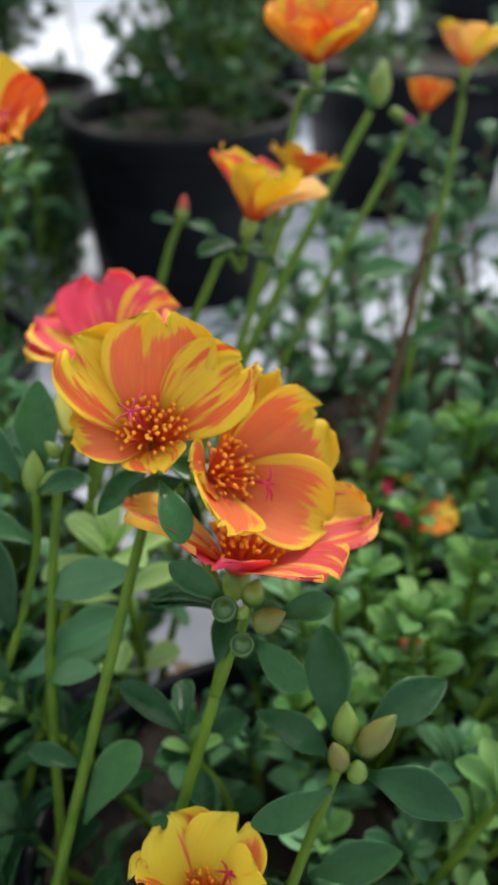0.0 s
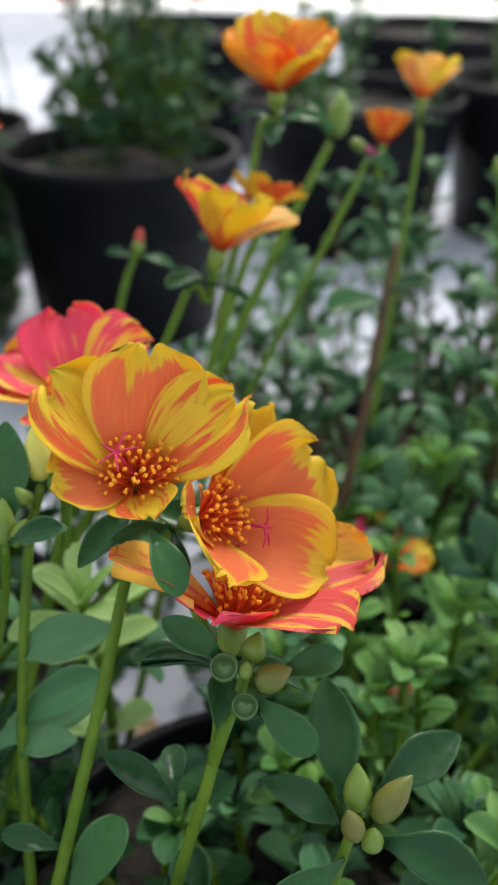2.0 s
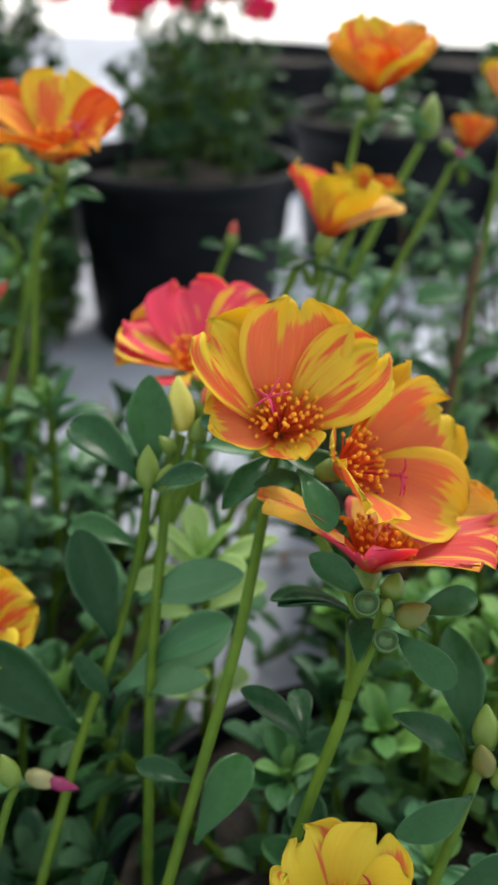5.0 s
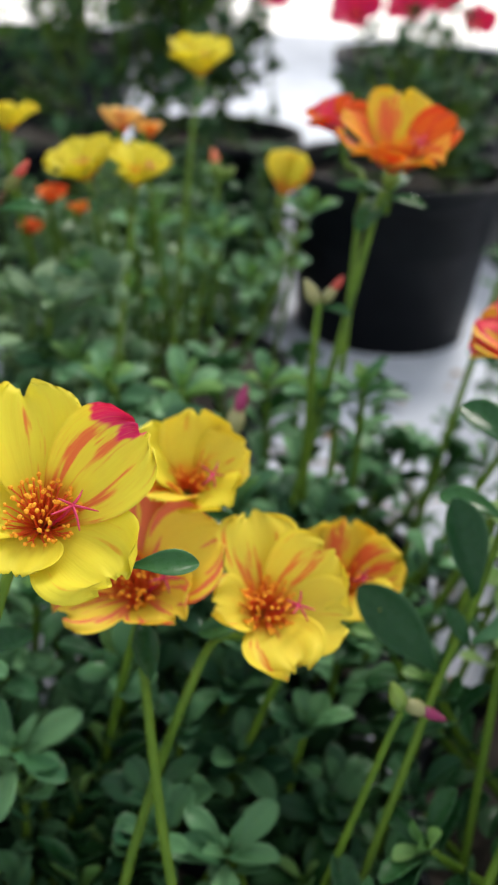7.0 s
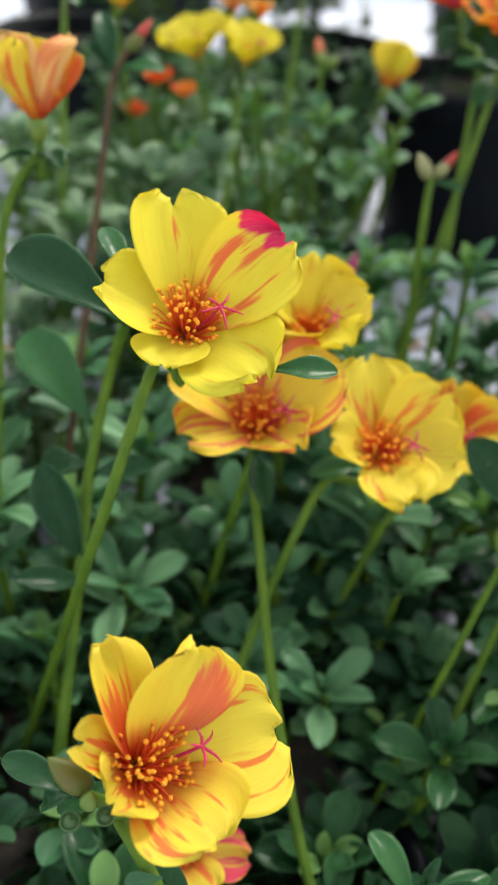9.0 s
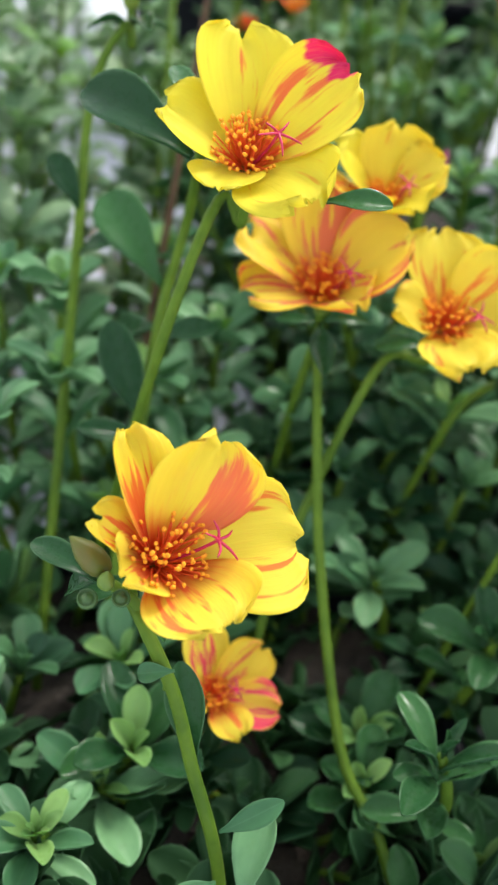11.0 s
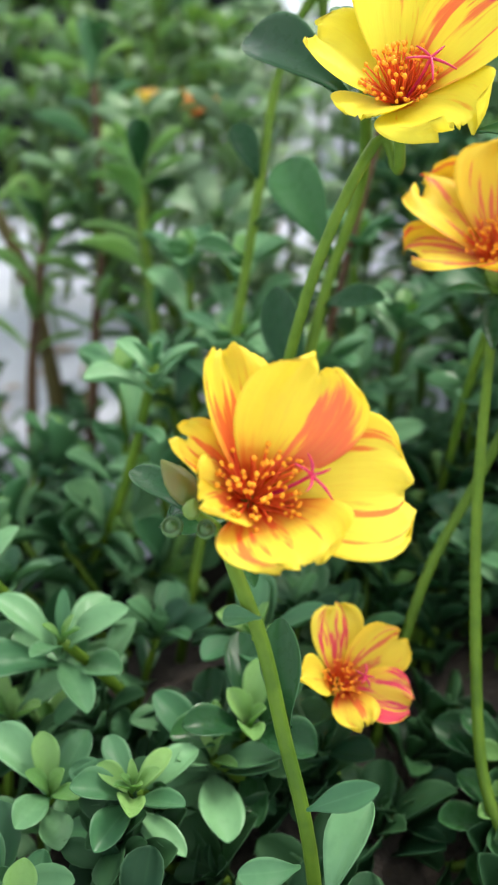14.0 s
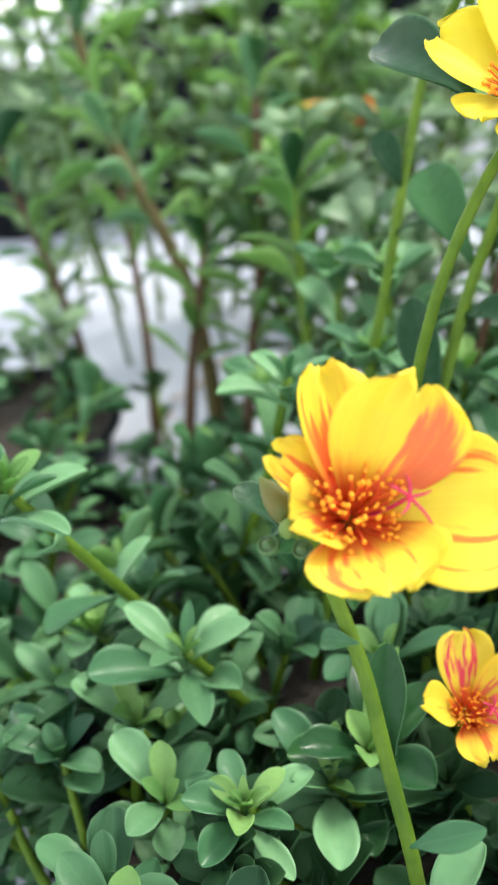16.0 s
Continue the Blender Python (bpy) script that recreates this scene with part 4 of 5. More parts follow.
def leggy_shoot(points, size, seed, bare=0.4, mat=None, thick=0.0028, label="tall leggy purslane stem with narrow green leaves"):
    """A long woody stem, bare below, with narrow leaves above."""
    rng = random.Random(seed)
    ob = thing("leggy_purslane", label, "plant", points[0], "leggy stems")
    o = Vector(points[0])
    pts = [Vector(p) - o for p in points]
    stem(ob, pts, thick, thick * 0.5, mat or M_STEM_OLD, 8)
    total = len(pts) - 1
    n = int(sum((pts[i + 1] - pts[i]).length for i in range(total)) * (1 - bare) / 0.011)
    for i in range(n):
        f = (bare + (1 - bare) * i / n) * total
        k = min(int(f), total - 1)
        p = pts[k].lerp(pts[k + 1], f - k)
        ax = (pts[k + 1] - pts[k]).normalized()
        q = ax.to_track_quat("Z", "Y").to_matrix()
        for j in range(2):
            a = i * 1.9 + j * math.pi + rng.uniform(-0.4, 0.4)
            el = radians(rng.uniform(15, 50))
            d = q @ Vector((math.cos(a) * math.cos(el), math.sin(a) * math.cos(el), math.sin(el)))
            leaf(ob, p, d, q @ Vector((-math.cos(a) * math.sin(el), -math.sin(a) * math.sin(el), math.cos(el))), size * rng.uniform(0.7, 1.15), 1 if rng.random() < 0.7 else 2, rng.choice((9, 5, 6, 6, 7)), rng)
    rosette(ob, pts[-1], pts[-1] - pts[-2], size, 8, rng, 6)
    return ob


leggy_shoot(((-0.3407, 0.0010, -0.0069), (-0.3534, 0.0183, 0.0298), (-0.3795, 0.0347, 0.0811), (-0.4055, 0.0389, 0.1170), (-0.4315, 0.0430, 0.1529), (-0.4546, 0.0549, 0.1952)), 0.031, 51, 0.53, M_STEM_OLIVE, thick=0.0044)
leggy_shoot(((-0.3860, 0.0024, -0.0113), (-0.4090, 0.0279, 0.0477), (-0.4363, 0.0497, 0.1073), (-0.4525, 0.0621, 0.1420)), 0.030, 52, 0.45)
leggy_shoot(((-0.3991, -0.0200, -0.0039), (-0.4243, -0.0011, 0.0496), (-0.4564, 0.0083, 0.0992), (-0.4869, 0.0153, 0.1441)), 0.030, 53, 0.42)
leggy_shoot(((-0.3143, -0.0047, 0.0184), (-0.3264, 0.0209, 0.0647), (-0.3373, 0.0459, 0.1088), (-0.3586, 0.0734, 0.1684)), 0.028, 54, 0.35)
leggy_shoot(((-0.2638, -0.0167, 0.0432), (-0.2777, 0.0029, 0.0841), (-0.2934, 0.0195, 0.1235), (-0.3007, 0.0290, 0.1440)), 0.028, 55, 0.3, M_STEM)
leggy_shoot(((-0.3307, -0.0220, 0.0161), (-0.3428, -0.0030, 0.0542), (-0.3513, 0.0192, 0.0919), (-0.3562, 0.0313, 0.1129)), 0.028, 56, 0.4)

# ---- flowering stems ----
GROUP = "flowering stems"


def flower_stem(label, head, facing, size, mats, via=(), seed=1, foot=None, roll=0, leaves=(), r=0.00122, whorl=5, **more):
    """A blossom on its stem with the leaves it carries: leaves are (foot, tip)."""
    f = Vector(facing).normalized()
    neck = Vector(head) - f * size * 0.24
    if foot is None:
        if len(via) > 1:
            a, d = Vector(via[0]), (Vector(via[0]) - Vector(via[1])).normalized()
        elif via:
            a, d = Vector(via[0]), (Vector(via[0]) - neck).normalized()
        else:
            a, d = neck, Vector((0.1, 0.15, -1)).normalized()
        d.z = min(d.z, -0.6)
        foot = a + d * (max(a.z - 0.05, 0.01) / -d.z)
    o = Vector(foot)
    ob = thing("flowering_stem", label, "flower", foot, GROUP)
    pts = [Vector((0, 0, 0)), *[Vector(p) - o for p in via], neck - o - f * 0.006 - Vector((0, 0, 0.004)), neck - o]
    stem(ob, pts, r * 1.1, r * 0.9)
    blossom(ob, Vector(head) - o, facing, roll, size, mats, rng_seed=seed, **more)
    rng = random.Random(seed + 50)
    for entry in leaves:
        plant_leaf(ob, o, *entry, rng=rng)
    for k in range(whorl):
        a = 1.6 * k + seed
        d = Vector((math.cos(a), math.sin(a), 0.1))
        leaf(ob, neck - o - f * 0.004, d - f * d.dot(f) * 0.8, f, size * rng.uniform(0.45, 0.8), pick=rng.choice((2, 4, 5)), rng=rng)
    return ob


def plant_leaf(ob, o, a, b, face=(0, -0.35, 1), young=False, pick=None, rng=random, tone=0):
    """A leaf of a plant whose foot is at o, from a to b."""
    d = Vector(b) - Vector(a)
    if abs(d.normalized().dot(Vector(face).normalized())) > 0.9:
        face = (0.1, -1, 0.2)
    return leaf(ob, Vector(a) - o, d, face, d.length, young or tone, rng.choice((8, 9, 2)) if pick is None else pick, rng, 1.0)


flower_stem("coral purslane blossom with yellow petal rims on a green stem", (-0.0141, -0.0209, 0.2020), (0.064, -0.557, 0.828), 0.0234,
            (M_CORAL, M_STREAK, M_CORAL, M_STREAK, M_STREAK), ((-0.0320, -0.0529, 0.1291), (-0.0224, -0.0406, 0.1641)), 1, hero=True, style=(-6, -20), tune={0: dict(turn=-4, long=1.13, wide=0.88, near=35, far=58, notch=0.06), 1: dict(turn=-23, long=1.14, wide=0.78, near=43, far=54), 2: dict(turn=-47, long=0.76, wide=1.00, near=39, far=70), 3: dict(turn=-25, long=0.61, wide=0.95, near=34, far=51), 4: dict(turn=12, long=1.11, wide=0.74, near=38, far=66)}, near=36, far=60, ripple=0.055,
            leaves=(((-0.0307, -0.0501, 0.1333), (-0.0428, -0.0480, 0.1366)), ((-0.0308, -0.0570, 0.1227), (-0.0204, -0.0447, 0.1343)), ((-0.0115, -0.0339, 0.2008), (-0.0065, -0.0460, 0.1959), (0.35, -0.9, 0.5), False, 2)))
flower_stem("coral purslane blossom with yellow rims facing sideways", (-0.0017, -0.0228, 0.1945), (0.635, -0.543, 0.549), 0.0227,
            (M_CORAL, M_STREAK, M_CORAL, M_CORAL, M_CORAL), ((0.0020, -0.0425, 0.1705),), 2, foot=(-0.0008, -0.0520, 0.1590), hero=True, style=(26, 16), tune={0: dict(turn=-82, long=1.18, wide=0.84, near=39, far=69, notch=0.05), 1: dict(turn=-114, long=1.11, wide=0.58, near=43, far=72), 2: dict(turn=-71, long=0.65, wide=0.90, near=34, far=56), 3: dict(turn=-97, long=1.06, wide=0.74, near=38, far=43), 4: dict(turn=-75, long=1.16, wide=0.80, near=37, far=60, notch=0.03)}, near=36, far=64, ripple=0.055,
            leaves=(((-0.0078, -0.0493, 0.1437), (-0.0203, -0.0477, 0.1571)), ((-0.0081, -0.0486, 0.1447), (-0.0088, -0.0359, 0.1460))))
flower_stem("striped pink and yellow purslane blossom under two others", (0.0040, -0.0360, 0.1786), (0.215, 0.177, 0.960), 0.0255,
            (M_RIM, M_ROSE, M_RIM, M_RIM, M_RIM), ((-0.0075, -0.0560, 0.1332), (-0.0008, -0.0520, 0.1590)), 3, hero=True, tune={0: dict(turn=-31, long=1.06, wide=0.80, near=52, far=78), 1: dict(turn=-43, long=0.77, wide=1.00, near=47, far=66), 2: dict(turn=-52, long=1.08, wide=0.74, near=44, far=70), 3: dict(turn=-56, long=1.22, wide=0.68, near=45, far=74), 4: dict(turn=-63, long=0.69, wide=0.88, near=43, far=75)}, near=42, far=78, ripple=0.060)
flower_stem("orange and yellow purslane blossom with pink petal backs", (0.0073, 0.0885, 0.2112), (0.304, 0.177, 0.936), 0.0241,
            (M_PINK, M_STREAK, M_PEACH, M_RIM, M_STREAK), ((-0.0103, 0.0772, 0.1846), (-0.0013, 0.0829, 0.2026)), 4, near=28, far=62)
flower_stem("small yellow purslane blossom behind another", (0.0227, 0.1248, 0.2121), (0.312, 0.331, 0.890), 0.0143, (M_STREAK, M_ORANGE), ((0.0121, 0.1083, 0.1866),), 5, near=35, far=70)
flower_stem("bright orange cup-shaped purslane blossom on a tall stem", (0.0302, 0.1574, 0.2431), (-0.048, -0.181, 0.982), 0.0259,
            (M_STREAK, M_ORANGE, M_ORANGE, M_STREAK, M_ORANGE), ((0.0173, 0.1341, 0.2072), (0.0252, 0.1517, 0.2344)), 6, near=26, far=50, roll=30)
flower_stem("half-closed orange purslane blossom", (0.0757, 0.1906, 0.2183), (0.103, 0.264, 0.959), 0.0137, (M_ORANGE,), ((0.0552, 0.1726, 0.1905), (0.0697, 0.1870, 0.2128)), 7, near=15, far=36)
flower_stem("pale peach and yellow purslane blossom", (0.0920, 0.2005, 0.2335), (0.103, 0.264, 0.959), 0.0188, (M_PEACH, M_YELLOW, M_PEACH), ((0.0796, 0.1641, 0.1774), (0.0897, 0.1906, 0.2183)), 8, near=20, far=48)
flower_stem("large orange and red purslane blossom on a long stem", (-0.0759, 0.1150, 0.2258), (0.020, -0.356, 0.934), 0.0283,
            (M_STREAK, M_ORANGE, M_ORANGE, M_ORANGE, M_RED), ((-0.0881, 0.0885, 0.1753), (-0.0789, 0.1109, 0.2180)), 9, hero=True, near=32, far=58)
flower_stem("vivid pink purslane blossom with yellow stripes", (-0.0306, 0.0355, 0.1895), (-0.239, -0.238, 0.941), 0.0228,
            (M_ROSE, M_PINK, M_PINK, M_PINK, M_PINK), ((-0.0329, 0.0298, 0.1709),), 10, hero=True, tune={0: dict(turn=52, long=1.07, wide=0.93, near=34, far=64), 1: dict(turn=37, long=1.02, wide=0.98, near=35, far=70), 2: dict(turn=-2, long=0.95, wide=0.99, near=37, far=76), 3: dict(turn=13, long=0.89, wide=1.00, near=36, far=68), 4: dict(turn=36, long=1.14, wide=0.96, near=35, far=67)}, near=34, far=64)
flower_stem("small pink and orange purslane blossom", (0.0640, 0.0850, 0.0965), (0.40, -0.10, 0.90), 0.0190, (M_MAGENTA, M_MAGENTA, M_ORANGE, M_STREAK, M_PINK), ((0.0610, 0.0950, 0.0640),), 11, near=30, far=66)
flower_stem("low yellow purslane blossom with orange streaks", (-0.0033, -0.0794, 0.1263), (0.015, -0.034, 0.999), 0.0200, (M_PATCH, M_YELLOW, M_FLAME, M_YELLOW, M_PATCH), (), 12, hero=True, near=22, far=48, roll=20)
flower_stem("clear yellow purslane blossom with orange streaks", (-0.1040, -0.0439, 0.1540), (0.223, -0.535, 0.815), 0.0222,
            (M_YELLOW,), ((-0.1325, -0.0780, 0.0860), (-0.1275, -0.0600, 0.1090), (-0.1205, -0.0530, 0.1340), (-0.1150, -0.0440, 0.1440)), 13, foot=(-0.1330, -0.1000, 0.0500), whorl=3, hero=True, tune={0: dict(turn=2, long=1.07, wide=0.94, near=50, far=82), 1: dict(turn=17, long=0.70, wide=0.97, near=40, far=66), 2: dict(turn=45, long=0.96, wide=0.92, near=38, far=63), 3: dict(turn=34, long=0.95, wide=0.92, near=43, far=71), 4: dict(turn=17, long=1.01, wide=0.93, near=39, far=64)}, wide=0.98, near=40, far=68)
flower_stem("amber purslane blossom with orange streaks", (-0.0838, -0.0110, 0.1385), (0.023, -0.416, 0.909), 0.0195, (M_STREAK, M_YELLOW), ((-0.1060, -0.0200, 0.0850), (-0.0960, -0.0190, 0.1180)), 14, near=32, far=56)
flower_stem("bright yellow purslane blossom with one magenta-tipped petal", (-0.1456, -0.0788, 0.1978), (0.152, -0.439, 0.886), 0.0225,
            (M_LEMON, M_CLEAR, M_CLEAR, M_CLEAR, M_TIPPED), ((-0.1779, -0.0816, 0.0973), (-0.1590, -0.0891, 0.1607), (-0.1524, -0.0740, 0.1884)), 15, whorl=1, hero=True, tune={0: dict(turn=9, long=1.21, wide=0.74, near=41, far=69), 1: dict(turn=8, long=0.88, wide=1.00, near=41, far=63), 2: dict(turn=17, long=0.67, wide=0.99, near=42, far=72), 3: dict(turn=2, long=0.98, wide=0.98, near=50, far=76), 4: dict(turn=12, long=1.20, wide=0.78, near=36, far=62)}, near=42, far=72,
            leaves=(((-0.1570, -0.0785, 0.1985), (-0.1845, -0.0690, 0.2065), (0.25, -0.60, 0.75), False, 8), ((-0.1275, -0.0860, 0.1962), (-0.1150, -0.0842, 0.1970), (0.0, -0.60, 0.80), False, 8), ((-0.1590, -0.0729, 0.2044), (-0.1665, -0.0632, 0.2117))))
flower_stem("orange-streaked yellow purslane blossom", (-0.1339, -0.0461, 0.1575), (0.061, -0.361, 0.931), 0.0235,
            (M_STRIPE,), ((-0.0923, -0.1193, 0.0608), (-0.1049, -0.1071, 0.0708), (-0.1199, -0.0800, 0.1013), (-0.1273, -0.0629, 0.1227)), 16, foot=(-0.0838, -0.1273, 0.0480), r=0.00128, whorl=3, hero=True, tune={0: dict(turn=10, long=1.15, wide=0.92, near=35, far=59), 1: dict(turn=-4, long=1.10, wide=0.93, near=42, far=70), 2: dict(turn=-21, long=0.94, wide=0.91, near=41, far=85), 3: dict(turn=5, long=0.81, wide=0.98, near=40, far=60), 4: dict(turn=4, long=1.11, wide=0.97, near=33, far=55)}, near=36, far=62)
flower_stem("yellow purslane blossom behind two others", (-0.1252, -0.0256, 0.1748), (0.095, -0.383, 0.919), 0.0196, (M_YELLOW, M_CLEAR), ((-0.1460, -0.0300, 0.0926), (-0.1395, -0.0370, 0.1250), (-0.1330, -0.0350, 0.1520)), 17, near=30, far=54)
flower_stem("cup-shaped orange and yellow purslane blossom", (-0.2044, -0.0016, 0.2149), (-0.100, 0.217, 0.971), 0.0223, (M_YELLOW, M_PEACH, M_PATCH), ((-0.2044, -0.0431, 0.1434), (-0.2108, -0.0148, 0.1880), (-0.2043, -0.0060, 0.2058)), 18, r=0.0013, leaves=(((-0.2070, -0.0320, 0.1620), (-0.2150, -0.0300, 0.1760)), ((-0.2056, -0.0380, 0.1520), (-0.1920, -0.0400, 0.1600)), ((-0.2044, -0.0431, 0.1434), (-0.2180, -0.0470, 0.1480))), near=34, far=16, cup=0.5)
flower_stem("yellow purslane blossom in the back of the bed", (-0.1970, 0.1584, 0.2039), (-0.225, -0.240, 0.944), 0.0182, (M_CLEAR,), (), 19, near=30, far=58)
flower_stem("yellow purslane blossom in the back of the bed", (-0.1771, 0.1596, 0.2034), (0.176, -0.200, 0.964), 0.0172, (M_CLEAR,), ((-0.1775, 0.1429, 0.1739),), 20, near=30, far=58)
flower_stem("clear yellow purslane blossom on a tall stem", (-0.1646, 0.2537, 0.2335), (-0.034, -0.148, 0.988), 0.0205, (M_CLEAR,), ((-0.1658, 0.2086, 0.1533), (-0.1657, 0.2449, 0.2179)), 22, near=30, far=56)
flower_stem("yellow purslane blossom at the edge of the bed", (-0.2370, 0.1816, 0.2167), (0.043, 0.097, 0.994), 0.0146, (M_CLEAR,), (), 23, near=30, far=58)
flower_stem("peach purslane blossom behind yellow ones", (-0.1886, 0.1858, 0.2181), (0.043, 0.097, 0.994), 0.0121, (M_PEACH,), (), 24, near=20, far=50)
flower_stem("small peach purslane blossom behind yellow ones", (-0.1771, 0.1858, 0.2165), (0.043, 0.097, 0.994), 0.0087, (M_PEACH, M_ORANGE), (), 29, near=20, far=50)
flower_stem("closing yellow purslane blossom", (-0.1203, 0.2356, 0.1840), (0.187, 0.299, 0.936), 0.0216, (M_CLEAR, M_YELLOW), ((-0.1119, 0.2208, 0.1565),), 25, foot=(-0.125, 0.255, 0.06), near=6, far=14, cup=0.6)
flower_stem("yellow and orange purslane blossom with a coral petal", (-0.1363, -0.1461, 0.1522), (0.557, -0.278, 0.783), 0.0219,
            (M_PATCH, M_FLAME, M_FLAME, M_FLAME, M_FLAME, M_YELLOW), ((-0.1200, -0.1550, 0.0870), (-0.1265, -0.1530, 0.1110), (-0.1306, -0.1525, 0.1295), (-0.1369, -0.1511, 0.1430)), 26, foot=(-0.1150, -0.1570, 0.0450), r=0.00125, hero=True, petals=6, tune={0: dict(turn=-35, long=1.14, wide=0.80, near=27, far=40, notch=0.12), 1: dict(turn=-59, long=1.07, wide=0.58, near=45, far=65), 2: dict(turn=-75, long=0.76, wide=0.60, near=42, far=71), 3: dict(turn=-88, long=0.60, wide=0.98, near=35, far=56), 4: dict(turn=-64, long=0.84, wide=1.12, near=38, far=52, notch=0.05), 5: dict(turn=-53, long=1.11, wide=0.94, near=38, far=80, notch=0.06)}, near=36, far=64, ripple=0.045,
            leaves=(((-0.1189, -0.1583, 0.1024), (-0.1092, -0.1533, 0.1091), (-0.3, -0.8, 0.4), 2, 9), ((-0.1128, -0.1618, 0.0861), (-0.1126, -0.1483, 0.0971), (-0.2, -0.9, 0.3), 2, 3), ((-0.118, -0.1616, 0.0918), (-0.1238, -0.1704, 0.0961), (0.2, -0.7, 0.7), 2, 2), ((-0.1262, -0.1520, 0.1110), (-0.1325, -0.1440, 0.1262), (0.3, -0.9, 0.3), False, 8),
                    ((-0.1445, -0.1512, 0.1495), (-0.1581, -0.1482, 0.1520))))
flower_stem("small yellow and pink purslane blossom", (-0.1363, -0.1141, 0.0823), (0.413, -0.287, 0.864), 0.0145, (M_BLUSH, M_YELLOW, M_FLAME, M_PINK, M_STRIPE), (), 27, hero=True, tune={0: dict(turn=-6, long=1.20, wide=0.72, near=42, far=65), 1: dict(turn=9, long=0.91, wide=0.72, near=33, far=51), 2: dict(turn=36, long=0.95, wide=0.72, near=35, far=57), 3: dict(turn=13, long=1.15, wide=0.72, near=39, far=64), 4: dict(turn=3, long=1.20, wide=0.72, near=37, far=64)}, near=36, far=62, whorl=0)
flower_stem("small orange purslane blossom far back", (-0.3753, 0.1660, 0.1226), (0.082, 0.030, 0.996), 0.0145, (M_ORANGE, M_PEACH), (), 28, foot=(-0.385, 0.175, 0.0))
flower_stem("small peach purslane blossom far back", (-0.3920, 0.1530, 0.1262), (0.082, 0.030, 0.996), 0.0110, (M_PEACH, M_YELLOW), (), 30, foot=(-0.398, 0.165, 0.0), near=20, far=50)
for k, (head, size) in enumerate((((-0.0877, 0.6882, 0.2310), 0.0253), ((-0.0416, 0.6892, 0.2370), 0.0233), ((-0.0135, 0.7359, 0.2422), 0.0225), ((0.0152, 0.6607, 0.2311), 0.0161), ((-0.1750, 0.8070, 0.2334), 0.0241))):
    flower_stem("bright magenta blossom above a potted bush", head, (0.1 * k - 0.2, -0.7, 0.75), size * 1.1, (M_MAGENTA,), (), 60 + k, near=40, far=75, full=False, whorl=0)


# ---- budding stems ----
def bud_stem(label, points, buds, leaves=(), seed=1, r=0.00122, mat=None, reach=True, tone=0):
    """A stem that ends in buds: buds are (foot, tip, fatness, skin, petals at the tip)."""
    rng = random.Random(seed)
    points = list(points)
    a, d = Vector(points[0]), (Vector(points[0]) - Vector(points[1])).normalized()
    if a.z > 0.06 and reach:
        d.z = min(d.z, -0.7)
        points.insert(0, tuple(a + d * ((a.z - 0.05) / -d.z)))
    o = Vector(points[0])
    ob = thing("budding_stem", label, "plant", o, "budding stems")
    stem(ob, [Vector(p) - o for p in points], r * 1.1, r * 0.85, mat)
    for a, b, fat, skin, tip in buds:
        d = Vector(b) - Vector(a)
        bud(ob, Vector(a) - o, d, d.length, fat, skin, tip)
    for entry in leaves:
        plant_leaf(ob, o, *entry, rng=rng, tone=tone)
    return ob


bud_stem("cluster of green and bronze purslane buds over broad leaves", ((0.0097, -0.0772, 0.1059), (0.0156, -0.0708, 0.1230), (0.0240, -0.0614, 0.1449), (0.0261, -0.0595, 0.1515)),
         (((0.0261, -0.0593, 0.1518), (0.0263, -0.0543, 0.1595), 0.58, M_BUD, None), ((0.0287, -0.0615, 0.1521), (0.0363, -0.0572, 0.1588), 0.48, M_BUD_RED, None),
          ((0.0250, -0.0644, 0.1512), (0.0229, -0.0636, 0.1581), 0.62, M_BUD_RED, None), ((0.0282, -0.0645, 0.1474), (0.0282, -0.0635, 0.1528), 0.75, M_BUD, None)),
         (((0.0245, -0.0559, 0.1497), (0.0225, -0.0373, 0.1637), (0, -1, 0.3), False, 4), ((0.0299, -0.0553, 0.1507), (0.0480, -0.0466, 0.1568), (-0.3, -0.6, 1), False, 4),
          ((0.0228, -0.0591, 0.1484), (0.0091, -0.0569, 0.1592), (0.2, -0.5, 1), False, 5), ((0.0294, -0.0622, 0.1473), (0.0491, -0.0693, 0.1437), (0.2, -0.6, 1), False, 5),
          ((0.0235, -0.0639, 0.1447), (0.0078, -0.0731, 0.1453), (0, -0.9, 0.6), False, 9), ((0.0185, -0.0714, 0.1258), (0.0369, -0.0713, 0.1332), (0, -0.6, 1), False, 4)), 71)
ringp = bud_stem("green seed capsules and buds below the striped blossom", ((-0.0008, -0.0519, 0.1590), (0.0018, -0.0516, 0.1686), (0.0045, -0.0470, 0.1720), (0.0072, -0.0419, 0.1781)),
         (((0.0062, -0.0464, 0.1785), (0.0083, -0.0433, 0.1832), 0.75, M_BUD, None), ((0.0071, -0.0508, 0.1772), (0.0136, -0.0500, 0.1803), 0.7, M_BUD_RED, None), ((0.0049, -0.0501, 0.1784), (0.0056, -0.0492, 0.1815), 0.8, M_BUD, None)),
         (((0.0022, -0.0460, 0.1791), (-0.0087, -0.0450, 0.1881), (0, -0.7, 0.7)), ((0.0105, -0.0477, 0.1765), (0.0226, -0.0475, 0.1805), (0, -0.6, 0.8)), ((0.0068, -0.0503, 0.1744), (0.0162, -0.0608, 0.1711), (0, -0.8, 0.5))), 72, 0.0012, reach=False)
o = ringp.location
capsule(ringp, Vector((0.0019, -0.0476, 0.1785)) - o, (-0.205, -0.610, 0.765), 0.0026)
